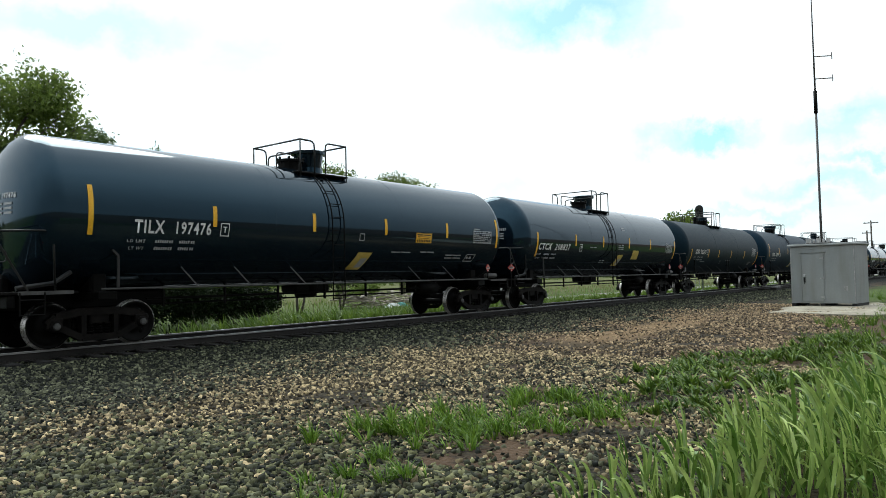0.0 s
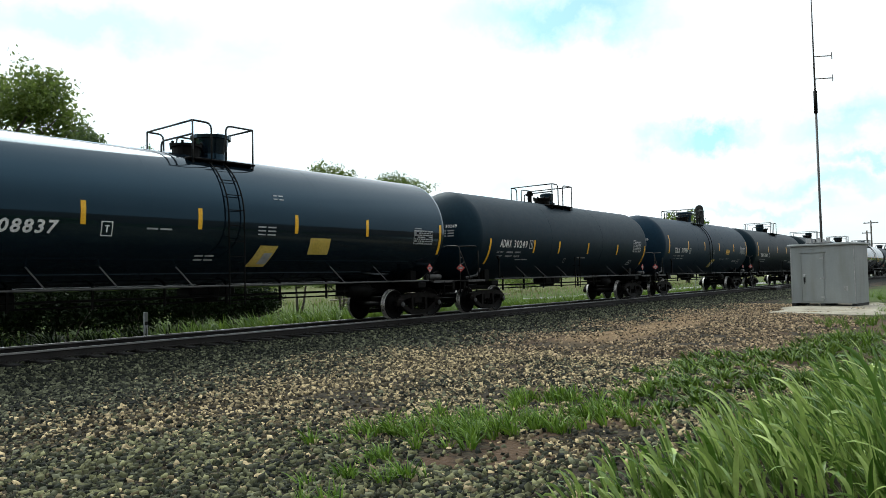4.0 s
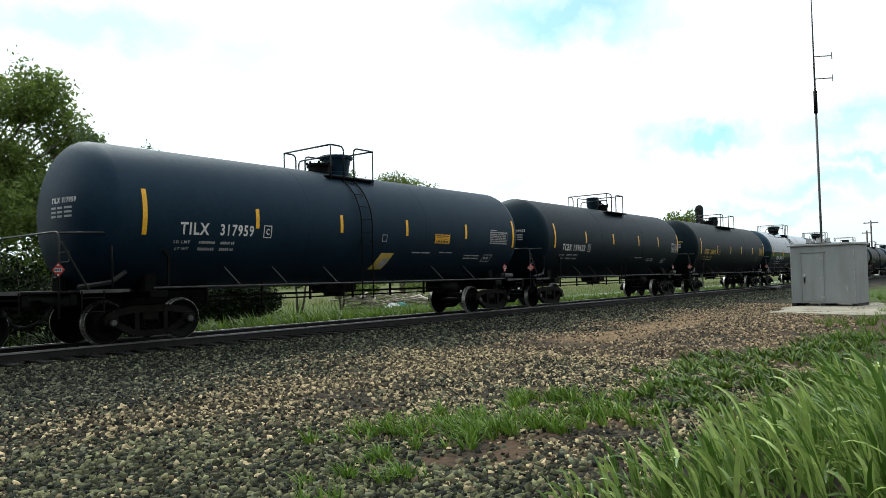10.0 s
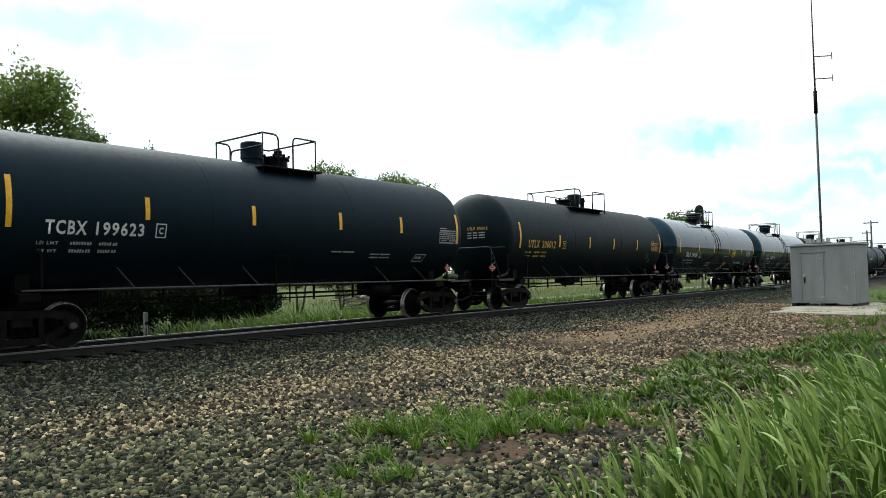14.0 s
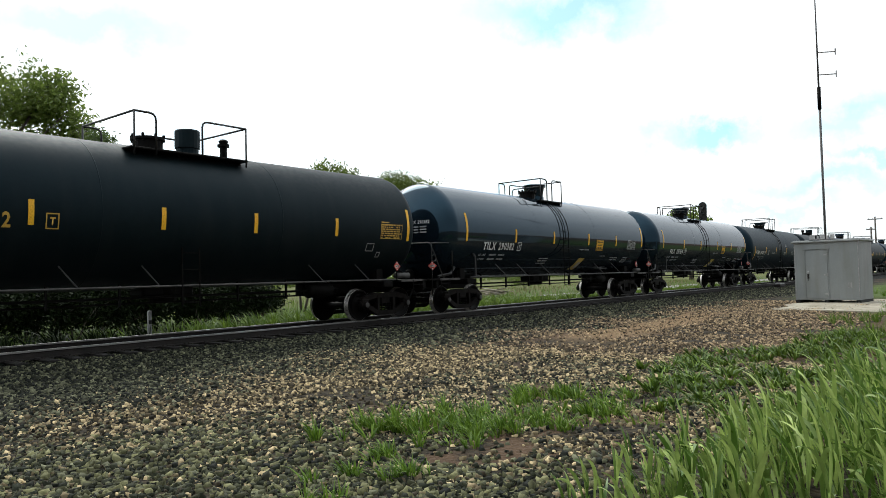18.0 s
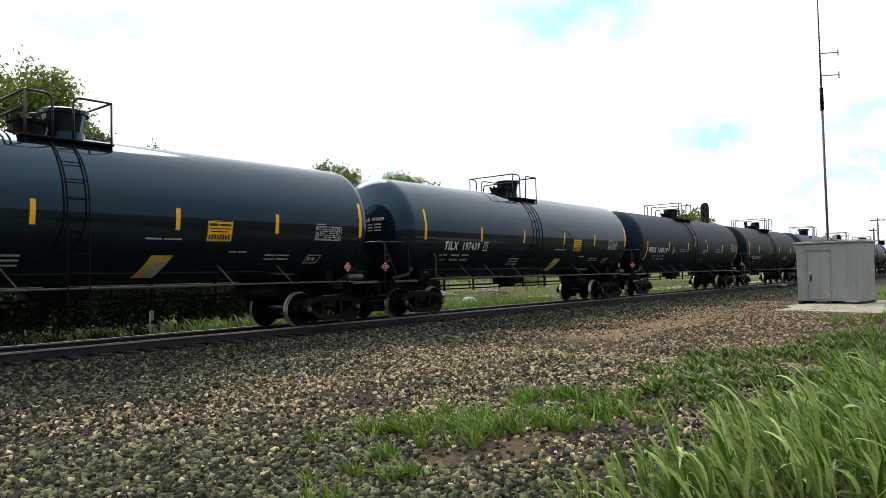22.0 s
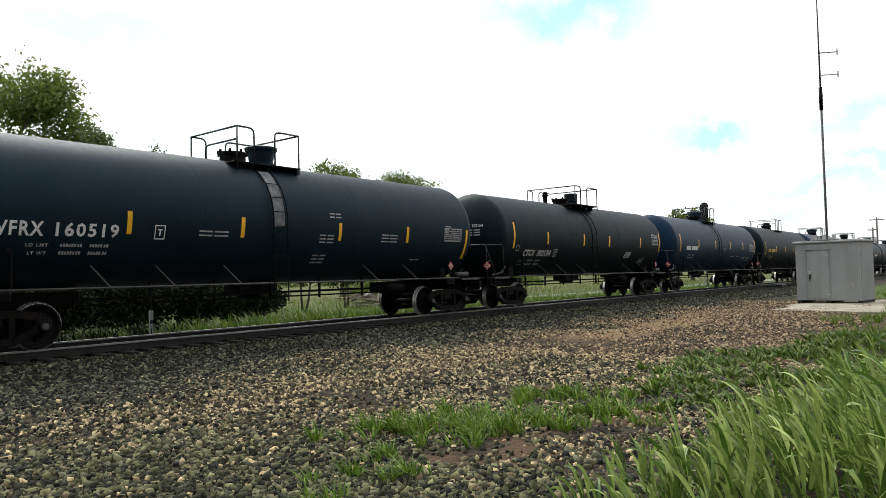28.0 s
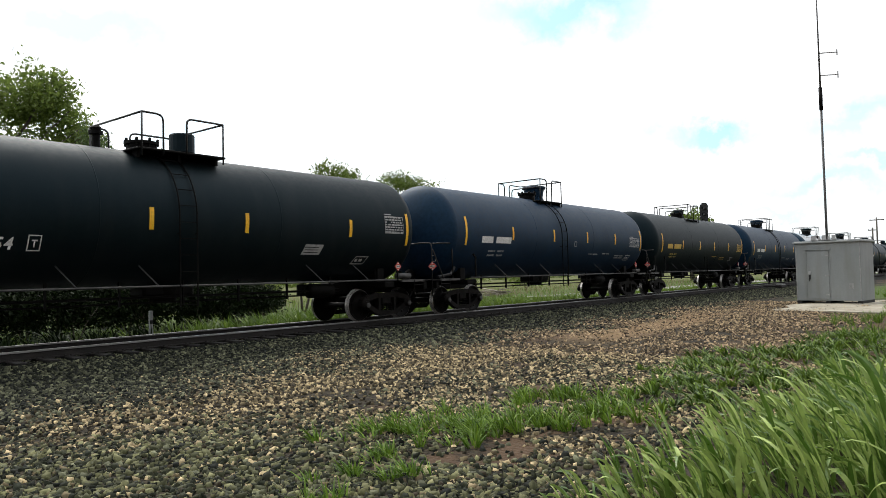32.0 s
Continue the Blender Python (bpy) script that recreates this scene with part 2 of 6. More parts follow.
DUST = (0.05, 0.046, 0.042)
M = dict(
    # bluish base and tint on the black paints stand in for blue sky reflections
    gloss=surf("gloss_black_paint", (0.0038, 0.0080, 0.0128), (0.0058, 0.0108, 0.0165), 0.08, scale=1.2, fine=5, bump=0.045, rvar=0.03, spec=0.68, tint=(0.40, 0.73, 1.0), stretch=(0.16, 1, 1), dirt=(DUST, 0.05, 2.0, (1.2, 1, 0.25))),
    satin=surf("satin_black_paint", (0.0032, 0.0090, 0.0150), (0.0056, 0.0130, 0.0205), 0.54, scale=1.2, fine=9, bump=0.004, rvar=0.05, spec=0.27, tint=(0.42, 0.76, 1.0), dirt=(DUST, 0.05, 1.6, (1.4, 1, 0.22))),
    coal=surf("coal_black_paint", (0.0018, 0.0055, 0.0094), (0.0034, 0.0082, 0.0130), 0.54, scale=1.2, fine=9, bump=0.004, rvar=0.05, spec=0.23, tint=(0.42, 0.76, 1.0), dirt=(DUST, 0.05, 1.6, (1.4, 1, 0.22))),
    navy=surf("navy_black_paint", (0.0042, 0.0130, 0.0262), (0.0074, 0.0184, 0.0335), 0.54, scale=1.2, fine=9, bump=0.004, rvar=0.05, spec=0.29, tint=(0.40, 0.74, 1.0), dirt=(DUST, 0.05, 1.6, (1.4, 1, 0.22))),
    blue=surf("dark_blue_paint", (0.0052, 0.0165, 0.038), (0.0084, 0.0235, 0.050), 0.5, scale=1.2, fine=9, bump=0.006, rvar=0.06, spec=0.24, tint=(0.42, 0.74, 1.0), dirt=(DUST, 0.06, 1.6, (1.4, 1, 0.22))),
    brown=surf("weathered_black_paint", (0.0024, 0.0052, 0.0064), (0.0046, 0.0078, 0.0090), 0.54, scale=1.2, fine=9, bump=0.004, rvar=0.05, spec=0.22, tint=(0.46, 0.76, 0.95), dirt=(DUST, 0.10, 1.6, (1.4, 1, 0.22))),
    under=surf("grimy_steel", (0.0018, 0.0019, 0.002), (0.0055, 0.005, 0.0045), 0.55, scale=5, fine=40, bump=0.3, deep=0.004, spec=0.08, dirt=(DUST, 0.05, 4, (1, 1, 1))),
    cast=surf("rusty_cast_steel", (0.003, 0.0027, 0.0026), (0.010, 0.008, 0.007), 0.6, scale=4, fine=45, bump=0.35, deep=0.004, spec=0.10, dirt=(DUST, 0.07, 4, (1, 1, 1))),
    wheel=surf("wheel_steel", (0.002, 0.002, 0.002), (0.006, 0.005, 0.0045), 0.5, scale=5, fine=40, bump=0.2, deep=0.003, spec=0.10),
    tread=surf("worn_tread_steel", (0.36, 0.34, 0.32), (0.5, 0.48, 0.46), 0.3, metal=0.9, scale=6, fine=50, bump=0.05),
    pipe=surf("painted_pipe", (0.006, 0.007, 0.008), (0.015, 0.015, 0.015), 0.42, scale=6, fine=50, bump=0.1, deep=0.002, dirt=(DUST, 0.3, 5, (1, 1, 1))),
    sill=surf("dusty_sill_rail", (0.03, 0.03, 0.03), (0.085, 0.082, 0.08), 0.5, scale=5, fine=50, bump=0.1, deep=0.002),
    white=surf("white_stencil_paint", (0.62, 0.62, 0.61), (0.78, 0.78, 0.76), 0.5, scale=3, fine=30, bump=0.02),
    gritpaint=surf("worn_anti_slip_paint", (0.07, 0.078, 0.085), (0.22, 0.228, 0.235), 0.6, scale=7, fine=70, bump=0.05),
    dull=surf("faded_stencil_paint", (0.30, 0.305, 0.31), (0.46, 0.465, 0.47), 0.55, scale=8, fine=60, bump=0.02),
    yellow=surf("yellow_stencil_paint", (0.50, 0.31, 0.04), (0.62, 0.40, 0.07), 0.5, scale=3, fine=30, bump=0.02),
    amber=surf("amber_reflective_sheet", (0.85, 0.44, 0.015), (0.95, 0.54, 0.03), 0.35, scale=6, fine=60, bump=0.03),
    olive=surf("sun_faded_label", (0.52, 0.38, 0.06), (0.64, 0.49, 0.13), 0.5, scale=3, fine=30, bump=0.02),
    red=surf("red_placard", (0.48, 0.040, 0.030), (0.58, 0.065, 0.045), 0.5, scale=6, fine=50, bump=0.02),
    ink=surf("black_ink", (0.012, 0.012, 0.012), (0.02, 0.02, 0.02), 0.5, bump=0.02),
    rail=surf("rail_head", (0.40, 0.40, 0.40), (0.58, 0.57, 0.56), 0.42, metal=0.45, scale=3, fine=40, bump=0.05, stretch=(0.15, 1, 1)),
    railside=surf("worn_rail_edge", (0.15, 0.145, 0.14), (0.27, 0.26, 0.25), 0.5, metal=0.3, scale=3, fine=40, bump=0.05, stretch=(0.15, 1, 1)),
    web=surf("rail_side_rust", (0.006, 0.005, 0.0045), (0.016, 0.012, 0.010), 0.75, scale=3, fine=50, bump=0.2, deep=0.003),
    tie=surf("creosote_timber", (0.004, 0.0035, 0.003), (0.013, 0.011, 0.010), 0.85, scale=5, fine=30, bump=0.6, deep=0.01, stretch=(6, 1, 6), single=0.3),
    stone=surf("ballast_stone", (0.004, 0.006, 0.0045), (0.190, 0.196, 0.120), 0.85, scale=0.9, fine=40, bump=0.4, deep=0.004, island=0.02, spec=0.2, skew=3.3),
    olivestone=surf("grey_green_gravel", (0.014, 0.018, 0.011), (0.228, 0.226, 0.112), 0.88, scale=0.7, fine=40, bump=0.4, deep=0.004, island=0.03, spec=0.2, skew=2.2),
    brownstone=surf("brown_gravel", (0.018, 0.015, 0.010), (0.66, 0.525, 0.300), 0.88, scale=0.7, fine=40, bump=0.4, deep=0.004, island=0.03, spec=0.2, skew=2.4),
    pathstone=surf("red_brown_gravel", (0.016, 0.012, 0.008), (0.52, 0.390, 0.235), 0.88, scale=0.7, fine=40, bump=0.4, deep=0.004, island=0.04, spec=0.2, skew=2.0),
    cabinet=surf("grey_enamel_steel", (0.225, 0.245, 0.248), (0.27, 0.288, 0.288), 0.45, scale=1.3, fine=14, bump=0.03, grain_by=0.04, dirt=((0.15, 0.14, 0.10), 0.35, 1.5, (2, 2, 0.3))),
    galv=surf("galvanised_steel", (0.25, 0.25, 0.25), (0.42, 0.42, 0.42), 0.5, metal=0.5, scale=6, fine=40, bump=0.1, deep=0.002),
    concrete=surf("weathered_concrete", (0.27, 0.245, 0.185), (0.42, 0.385, 0.30), 0.9, scale=1.5, fine=12, bump=0.4, deep=0.006, dirt=((0.13, 0.10, 0.07), 0.55, 1.2, (1, 1, 1))),
    mast=surf("dull_mast_steel", (0.045, 0.045, 0.045), (0.085, 0.083, 0.08), 0.6, scale=6, fine=40, bump=0.1, deep=0.002),
    dark=surf("dark_gap", (0.01, 0.01, 0.01), (0.02, 0.02, 0.02), 0.8, bump=0.1),
    bark=surf("grey_bark", (0.06, 0.05, 0.04), (0.13, 0.11, 0.09), 0.9, scale=6, fine=25, bump=0.8, deep=0.02, stretch=(1, 1, 0.3)),
    leaf=surf("leaf", (0.085, 0.135, 0.026), (0.24, 0.32, 0.07), 0.5, scale=0.6, fine=8, bump=0.0, island=0.35, thin=0.5),
    # brush: a leaf with the shade behind the train put into its colour
    brush=surf("shaded_brush_leaf", (0.004, 0.009, 0.003), (0.016, 0.030, 0.006), 0.6, scale=0.6, fine=8, bump=0.0, island=0.3, thin=0.03, spec=0.12),
    willow=surf("pale_leaf", (0.065, 0.11, 0.035), (0.13, 0.19, 0.06), 0.55, scale=0.6, fine=8, bump=0.0, island=0.5, thin=0.35),
    far_leaf=surf("distant_leaf", (0.065, 0.11, 0.018), (0.17, 0.23, 0.045), 0.6, scale=0.4, fine=5, bump=0.0, island=0.5, thin=0.45),
    blade=surf("grass_blade", (0.062, 0.140, 0.015), (0.48, 0.60, 0.18), 0.36, scale=1.2, fine=12, bump=0.0, island=0.06, thin=0.20, skew=1.4, spec=0.6),
    broadleaf=surf("weed_leaf", (0.022, 0.062, 0.006), (0.20, 0.30, 0.04), 0.5, scale=1.2, fine=12, bump=0.0, island=0.12, thin=0.15, spec=0.4, skew=1.5),
    lowgrass=surf("short_grass", (0.04, 0.10, 0.008), (0.20, 0.32, 0.036), 0.5, scale=1.2, fine=12, bump=0.0, island=0.12, thin=0.18, spec=0.35),
    weed=surf("meadow_grass", (0.040, 0.090, 0.010), (0.17, 0.255, 0.038), 0.55, scale=0.5, fine=9, bump=0.0, island=0.5, thin=0.35),
    straw=surf("dry_stalks", (0.17, 0.14, 0.075), (0.31, 0.26, 0.15), 0.8, scale=1, fine=12, bump=0.0, island=0.4),
    timber=surf("grey_timber", (0.16, 0.135, 0.11), (0.42, 0.37, 0.30), 0.85, scale=3, fine=25, bump=0.4, stretch=(1, 6, 6), single=0.3),
    plastic=surf("white_sheet_plastic", (0.62, 0.66, 0.66), (0.75, 0.78, 0.78), 0.4, scale=3, fine=20, bump=0.1),
    teal=surf("teal_tarpaulin", (0.05, 0.30, 0.28), (0.09, 0.38, 0.35), 0.5, scale=3, fine=20, bump=0.1),
    pole=surf("pole_timber", (0.06, 0.05, 0.042), (0.11, 0.095, 0.08), 0.85, scale=3, fine=25, bump=0.4, stretch=(6, 6, 0.5)),
    asphalt=surf("pale_road", (0.24, 0.235, 0.22), (0.32, 0.31, 0.29), 0.9, scale=0.7, fine=20, bump=0.2),
)


def ground_material():
    """Soil, grey ballast beside the line, brown fines on the path and grass farther off, by place on the plan."""
    m = bpy.data.materials.new("ground")
    m.use_nodes = True
    nt = m.node_tree
    N, L = nt.nodes.new, nt.links.new
    p = nt.nodes["Principled BSDF"]
    tc = N("ShaderNodeTexCoord")
    sep = N("ShaderNodeSeparateXYZ")
    L(tc.outputs["Object"], sep.inputs[0])

    def noi(s, d=5.0, r=0.55):
        n = N("ShaderNodeTexNoise")
        L(tc.outputs["Object"], n.inputs["Vector"])
        n.inputs["Scale"].default_value, n.inputs["Detail"].default_value, n.inputs["Roughness"].default_value = s, d, r
        return n.outputs["Fac"]

    def mth(op, a, b):
        n = N("ShaderNodeMath")
        n.operation = op
        for i, v in enumerate((a, b)):
            if isinstance(v, (int, float)):
                n.inputs[i].default_value = v
            else:
                L(v, n.inputs[i])
        return n.outputs[0]

    def rng(v, f0, f1, lo=0.0, hi=1.0):
        n = N("ShaderNodeMapRange")
        n.interpolation_type = "SMOOTHSTEP"
        L(v, n.inputs["Value"])
        for k, x in (("From Min", f0), ("From Max", f1), ("To Min", lo), ("To Max", hi)):
            n.inputs[k].default_value = x
        return n.outputs["Result"]

    def mixc(f, x, y, blend="MIX"):
        n = N("ShaderNodeMix")
        n.data_type, n.blend_type = "RGBA", blend
        for s, v in ((n.inputs["Factor"], f), (n.inputs["A"], x), (n.inputs["B"], y)):
            if isinstance(v, (int, float)):
                s.default_value = v
            elif isinstance(v, tuple):
                s.default_value = (*v, 1)
            else:
                L(v, s)
        return n.outputs["Result"]

    vor = N("ShaderNodeTexVoronoi")
    L(tc.outputs["Object"], vor.inputs["Vector"])
    vor.inputs["Scale"].default_value = 19.0
    cell = N("ShaderNodeSeparateColor")
    L(vor.outputs["Color"], cell.inputs[0])
    grit = rng(cell.outputs[0], 0.0, 1.0)
    # near-black grit puts the shade between the stones into the ground colour
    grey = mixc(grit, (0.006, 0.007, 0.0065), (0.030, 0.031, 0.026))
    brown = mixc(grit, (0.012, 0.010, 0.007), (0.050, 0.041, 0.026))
    soil = mixc(noi(3.0), (0.050, 0.030, 0.018), (0.125, 0.082, 0.050))
    grass = mixc(noi(0.6), (0.035, 0.070, 0.013), (0.095, 0.130, 0.030))
    field = mixc(noi(0.08), (0.070, 0.095, 0.024), (0.135, 0.135, 0.048))
    y, x = sep.outputs["Y"], sep.outputs["X"]
    wob = mth("MULTIPLY", mth("SUBTRACT", noi(0.35), 0.5), 5.0)
    yw = mth("ADD", y, wob)
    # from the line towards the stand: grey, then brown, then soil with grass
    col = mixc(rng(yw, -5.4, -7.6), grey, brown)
    bare = mth("MULTIPLY", rng(noi(0.55), 0.50, 0.64), rng(x, 6.0, 15.0))
    col = mixc(mth("MULTIPLY", bare, rng(yw, -3.6, -5.0)), col, soil)
    patch = mth("MULTIPLY", mth("MULTIPLY", rng(noi(1.3), 0.50, 0.60), rng(yw, -8.5, -10.8)), rng(x, 3.9, 4.9))
    col = mixc(patch, col, soil)
    # a worn streak of tan fines along the path
    mid = mth("SUBTRACT", mth("ADD", y, mth("MULTIPLY", wob, 0.35)), mth("ADD", mth("MULTIPLY", x, 0.06), -8.72))
    worn = mth("MULTIPLY", rng(mth("ABSOLUTE", mid, 0.0), 1.15, 0.45), mth("MULTIPLY", rng(x, 13.5, 16.5), rng(x, 29.0, 24.5)))
    tan = mixc(noi(2.4), (0.13, 0.082, 0.042), (0.26, 0.178, 0.098))
    col = mixc(worn, col, tan)
    # the far side
    far = rng(mth("ADD", y, mth("MULTIPLY", wob, 0.25)), 2.6, 3.6)
    col = mixc(far, col, grass)
    col = mixc(rng(y, 14.0, 30.0), col, field)
    # beyond the hut
    beyond = mth("MULTIPLY", rng(x, 36.0, 42.0), rng(yw, -6.2, -8.4))
    col = mixc(beyond, col, grass)
    col = mixc(rng(y, -19.0, -23.0), col, soil)
    speck = N("ShaderNodeCombineColor")
    g = rng(noi(70.0, 3.0), 0.3, 0.7, 0.75, 1.2)
    for i in range(3):
        L(g, speck.inputs[i])
    col = mixc(1.0, col, speck.outputs[0], "MULTIPLY")
    L(col, p.inputs["Base Color"])
    p.inputs["Roughness"].default_value = 0.95
    p.inputs["Specular IOR Level"].default_value = 0.2
    b1, b2 = N("ShaderNodeBump"), N("ShaderNodeBump")
    b1.inputs["Strength"].default_value, b1.inputs["Distance"].default_value = 0.8, 0.03
    L(vor.outputs["Distance"], b1.inputs["Height"])
    b1.invert = True
    b2.inputs["Strength"].default_value, b2.inputs["Distance"].default_value = 0.5, 0.012
    L(noi(45.0), b2.inputs["Height"])
    L(b1.outputs[0], b2.inputs["Normal"])
    L(b2.outputs[0], p.inputs["Normal"])
    return m


M["ground"] = ground_material()


# ---- mesh helpers ----
def part(name, shape, material, parent=None, label="", at=None, smooth=False):
    """Links a bmesh, or a finished mesh, as one object, under a thing or a part."""
    if isinstance(shape, bmesh.types.BMesh):
        me = bpy.data.meshes.new(name)
        bmesh.ops.recalc_face_normals(shape, faces=shape.faces)
        if smooth:
            for f in shape.faces:
                f.smooth = True
        shape.to_mesh(me)
        shape.free()
    else:
        me = shape
    if material is not None and not me.materials:
        me.materials.append(M[material])
    ob = new(name, me)
    if parent is not None:
        ob.parent = parent
    if at is not None:
        ob.matrix_basis = at
    if label:
        tagged(ob, label)
    return ob


SHARED = {}


def shared(key, build, material, smooth=False):
    """A mesh that alike parts share, built once."""
    if key not in SHARED:
        bm = build()
        bmesh.ops.recalc_face_normals(bm, faces=bm.faces)
        for f in bm.faces:
            f.smooth = smooth
        me = bpy.data.meshes.new(key)
        bm.to_mesh(me)
        bm.free()
        me.materials.append(M[material])
        SHARED[key] = me
    return SHARED[key]


def box(bm, lo, hi, bev=0.0, m=None):
    vs = [bm.verts.new((x, y, z)) for x in (lo[0], hi[0]) for y in (lo[1], hi[1]) for z in (lo[2], hi[2])]
    fs = [bm.faces.new([vs[i] for i in q]) for q in ((0, 1, 3, 2), (4, 6, 7, 5), (0, 4, 5, 1), (2, 3, 7, 6), (0, 2, 6, 4), (1, 5, 7, 3))]
    if bev:
        es = {e for f in fs for e in f.edges}
        r = bmesh.ops.bevel(bm, geom=list(es), offset=bev, segments=1, affect="EDGES")
        vs = list({v for f in r["faces"] for v in f.verts} | {v for v in vs if v.is_valid})
    if m is not None:
        bmesh.ops.transform(bm, matrix=m, verts=[v for v in vs if v.is_valid])


def tube(bm, pts, r, n=6):
    """A round bar along points; r may be a list."""
    pts = [Vector(p) for p in pts]
    rings = []
    ref = None
    for i, p in enumerate(pts):
        t = (pts[min(i + 1, len(pts) - 1)] - pts[max(i - 1, 0)]).normalized()
        if ref is None:
            ref = t.orthogonal().normalized()
        ref = (ref - t * ref.dot(t)).normalized()
        s = t.cross(ref)
        ri = r[i] if isinstance(r, (list, tuple)) else r
        rings.append([bm.verts.new(p + (ref * math.cos(a) + s * math.sin(a)) * ri) for a in (2 * math.pi * k / n for k in range(n))])
    for A, B in zip(rings, rings[1:]):
        for k in range(n):
            bm.faces.new((A[k], A[(k + 1) % n], B[(k + 1) % n], B[k]))
    bm.faces.new(rings[0][::-1])
    bm.faces.new(rings[-1])


def bends(pts, r=0.12, n=3):
    """Rounds the inner corners of a line of points."""
    pts = [Vector(p) for p in pts]
    out = [pts[0]]
    for a, b, c in zip(pts, pts[1:], pts[2:]):
        k = min(r, (a - b).length * 0.45, (c - b).length * 0.45)
        p, q = b + (a - b).normalized() * k, b + (c - b).normalized() * k
        for i in range(n + 1):
            u = i / n
            out.append(p * (1 - u) ** 2 + b * 2 * u * (1 - u) + q * u * u)
    return out + [pts[-1]]


def lathe(bm, prof, n=24, axis="z", at=(0, 0, 0), caps=True):
    """Turns a profile of (along, radius) round an axis."""
    o = Vector(at)
    rings = []
    for u, r in prof:
        ring = []
        for k in range(n):
            a = 2 * math.pi * k / n
            c, s = math.cos(a) * r, math.sin(a) * r
            ring.append(bm.verts.new(o + Vector({"x": (u, c, s), "y": (c, u, s), "z": (c, s, u)}[axis])))
        rings.append(ring)
    for A, B in zip(rings, rings[1:]):
        for k in range(n):
            bm.faces.new((A[k], A[(k + 1) % n], B[(k + 1) % n], B[k]))
    if caps:
        bm.faces.new(rings[0][::-1])
        bm.faces.new(rings[-1])


def bar(bm, p, q, w, y0, y1):
    """A flat bar in the xz plane from p to q, w deep, between two y."""
    p, q = Vector(p), Vector(q)
    d = (q - p).normalized()
    s = Vector((-d[1], d[0])) * w / 2
    ring = [p + s, q + s, q - s, p - s]
    A = [bm.verts.new((v[0], y0, v[1])) for v in ring]
    B = [bm.verts.new((v[0], y1, v[1])) for v in ring]
    bm.faces.new(A), bm.faces.new(B[::-1])
    for k in range(4):
        bm.faces.new((A[k], A[(k + 1) % 4], B[(k + 1) % 4], B[k]))


def empty(name, m=None):
    ob = new(name)
    ob.empty_display_size = 0.3
    if m is not None:
        ob.matrix_basis = m
    return ob


def raw_mesh(name, verts, faces):
    me = bpy.data.meshes.new(name)
    me.from_pydata(verts, [], faces)
    me.update()
    return me


# ---- ground and line ----
def gz(x, y):
    """Height of the ground; the rail heads are at 0."""
    n = noise.noise((x * 0.35, y * 0.35, 3.1)) * 0.06 + noise.noise((x * 1.3, y * 1.3, 7.7)) * 0.022
    a = abs(y)
    if a < 1.6:
        return -0.235 + n * 0.3
    t = min((a - 1.6) / 2.6, 1.0)
    base = -0.235 + ((-0.33 if y < 0 else -0.48) + 0.235) * t * t * (3 - 2 * t)
    far = min(max((math.hypot(x - 10, y) - 120) / 200, 0), 1)
    return base + n * (0.3 + 0.7 * t) * (1 - far)


def spread(near, lo, hi, far):
    v = [lo]
    while v[-1] < hi:
        v.append(v[-1] + near)
    a, b, s = [], [], near
    x, y = lo, v[-1]
    while y < far:
        s *= 1.35
        y += s
        x -= s
        a.append(x), b.append(y)
    return a[::-1] + v + b


def ground_sheet():
    xs, ys = spread(0.3, -4, 44, 2500), spread(0.25, -18, 9, 2500)
    vs = [(x, y, gz(x, y)) for y in ys for x in xs]
    w = len(xs)
    fs = [(j * w + i, j * w + i + 1, (j + 1) * w + i + 1, (j + 1) * w + i) for j in range(len(ys) - 1) for i in range(w - 1)]
    me = raw_mesh("ground", vs, fs)
    me.materials.append(M["ground"])
    for f in me.polygons:
        f.use_smooth = True
    tagged(new("ground", me), "gravel, soil and grass ground beside the railway", "ground", kind="structure")


ground_sheet()


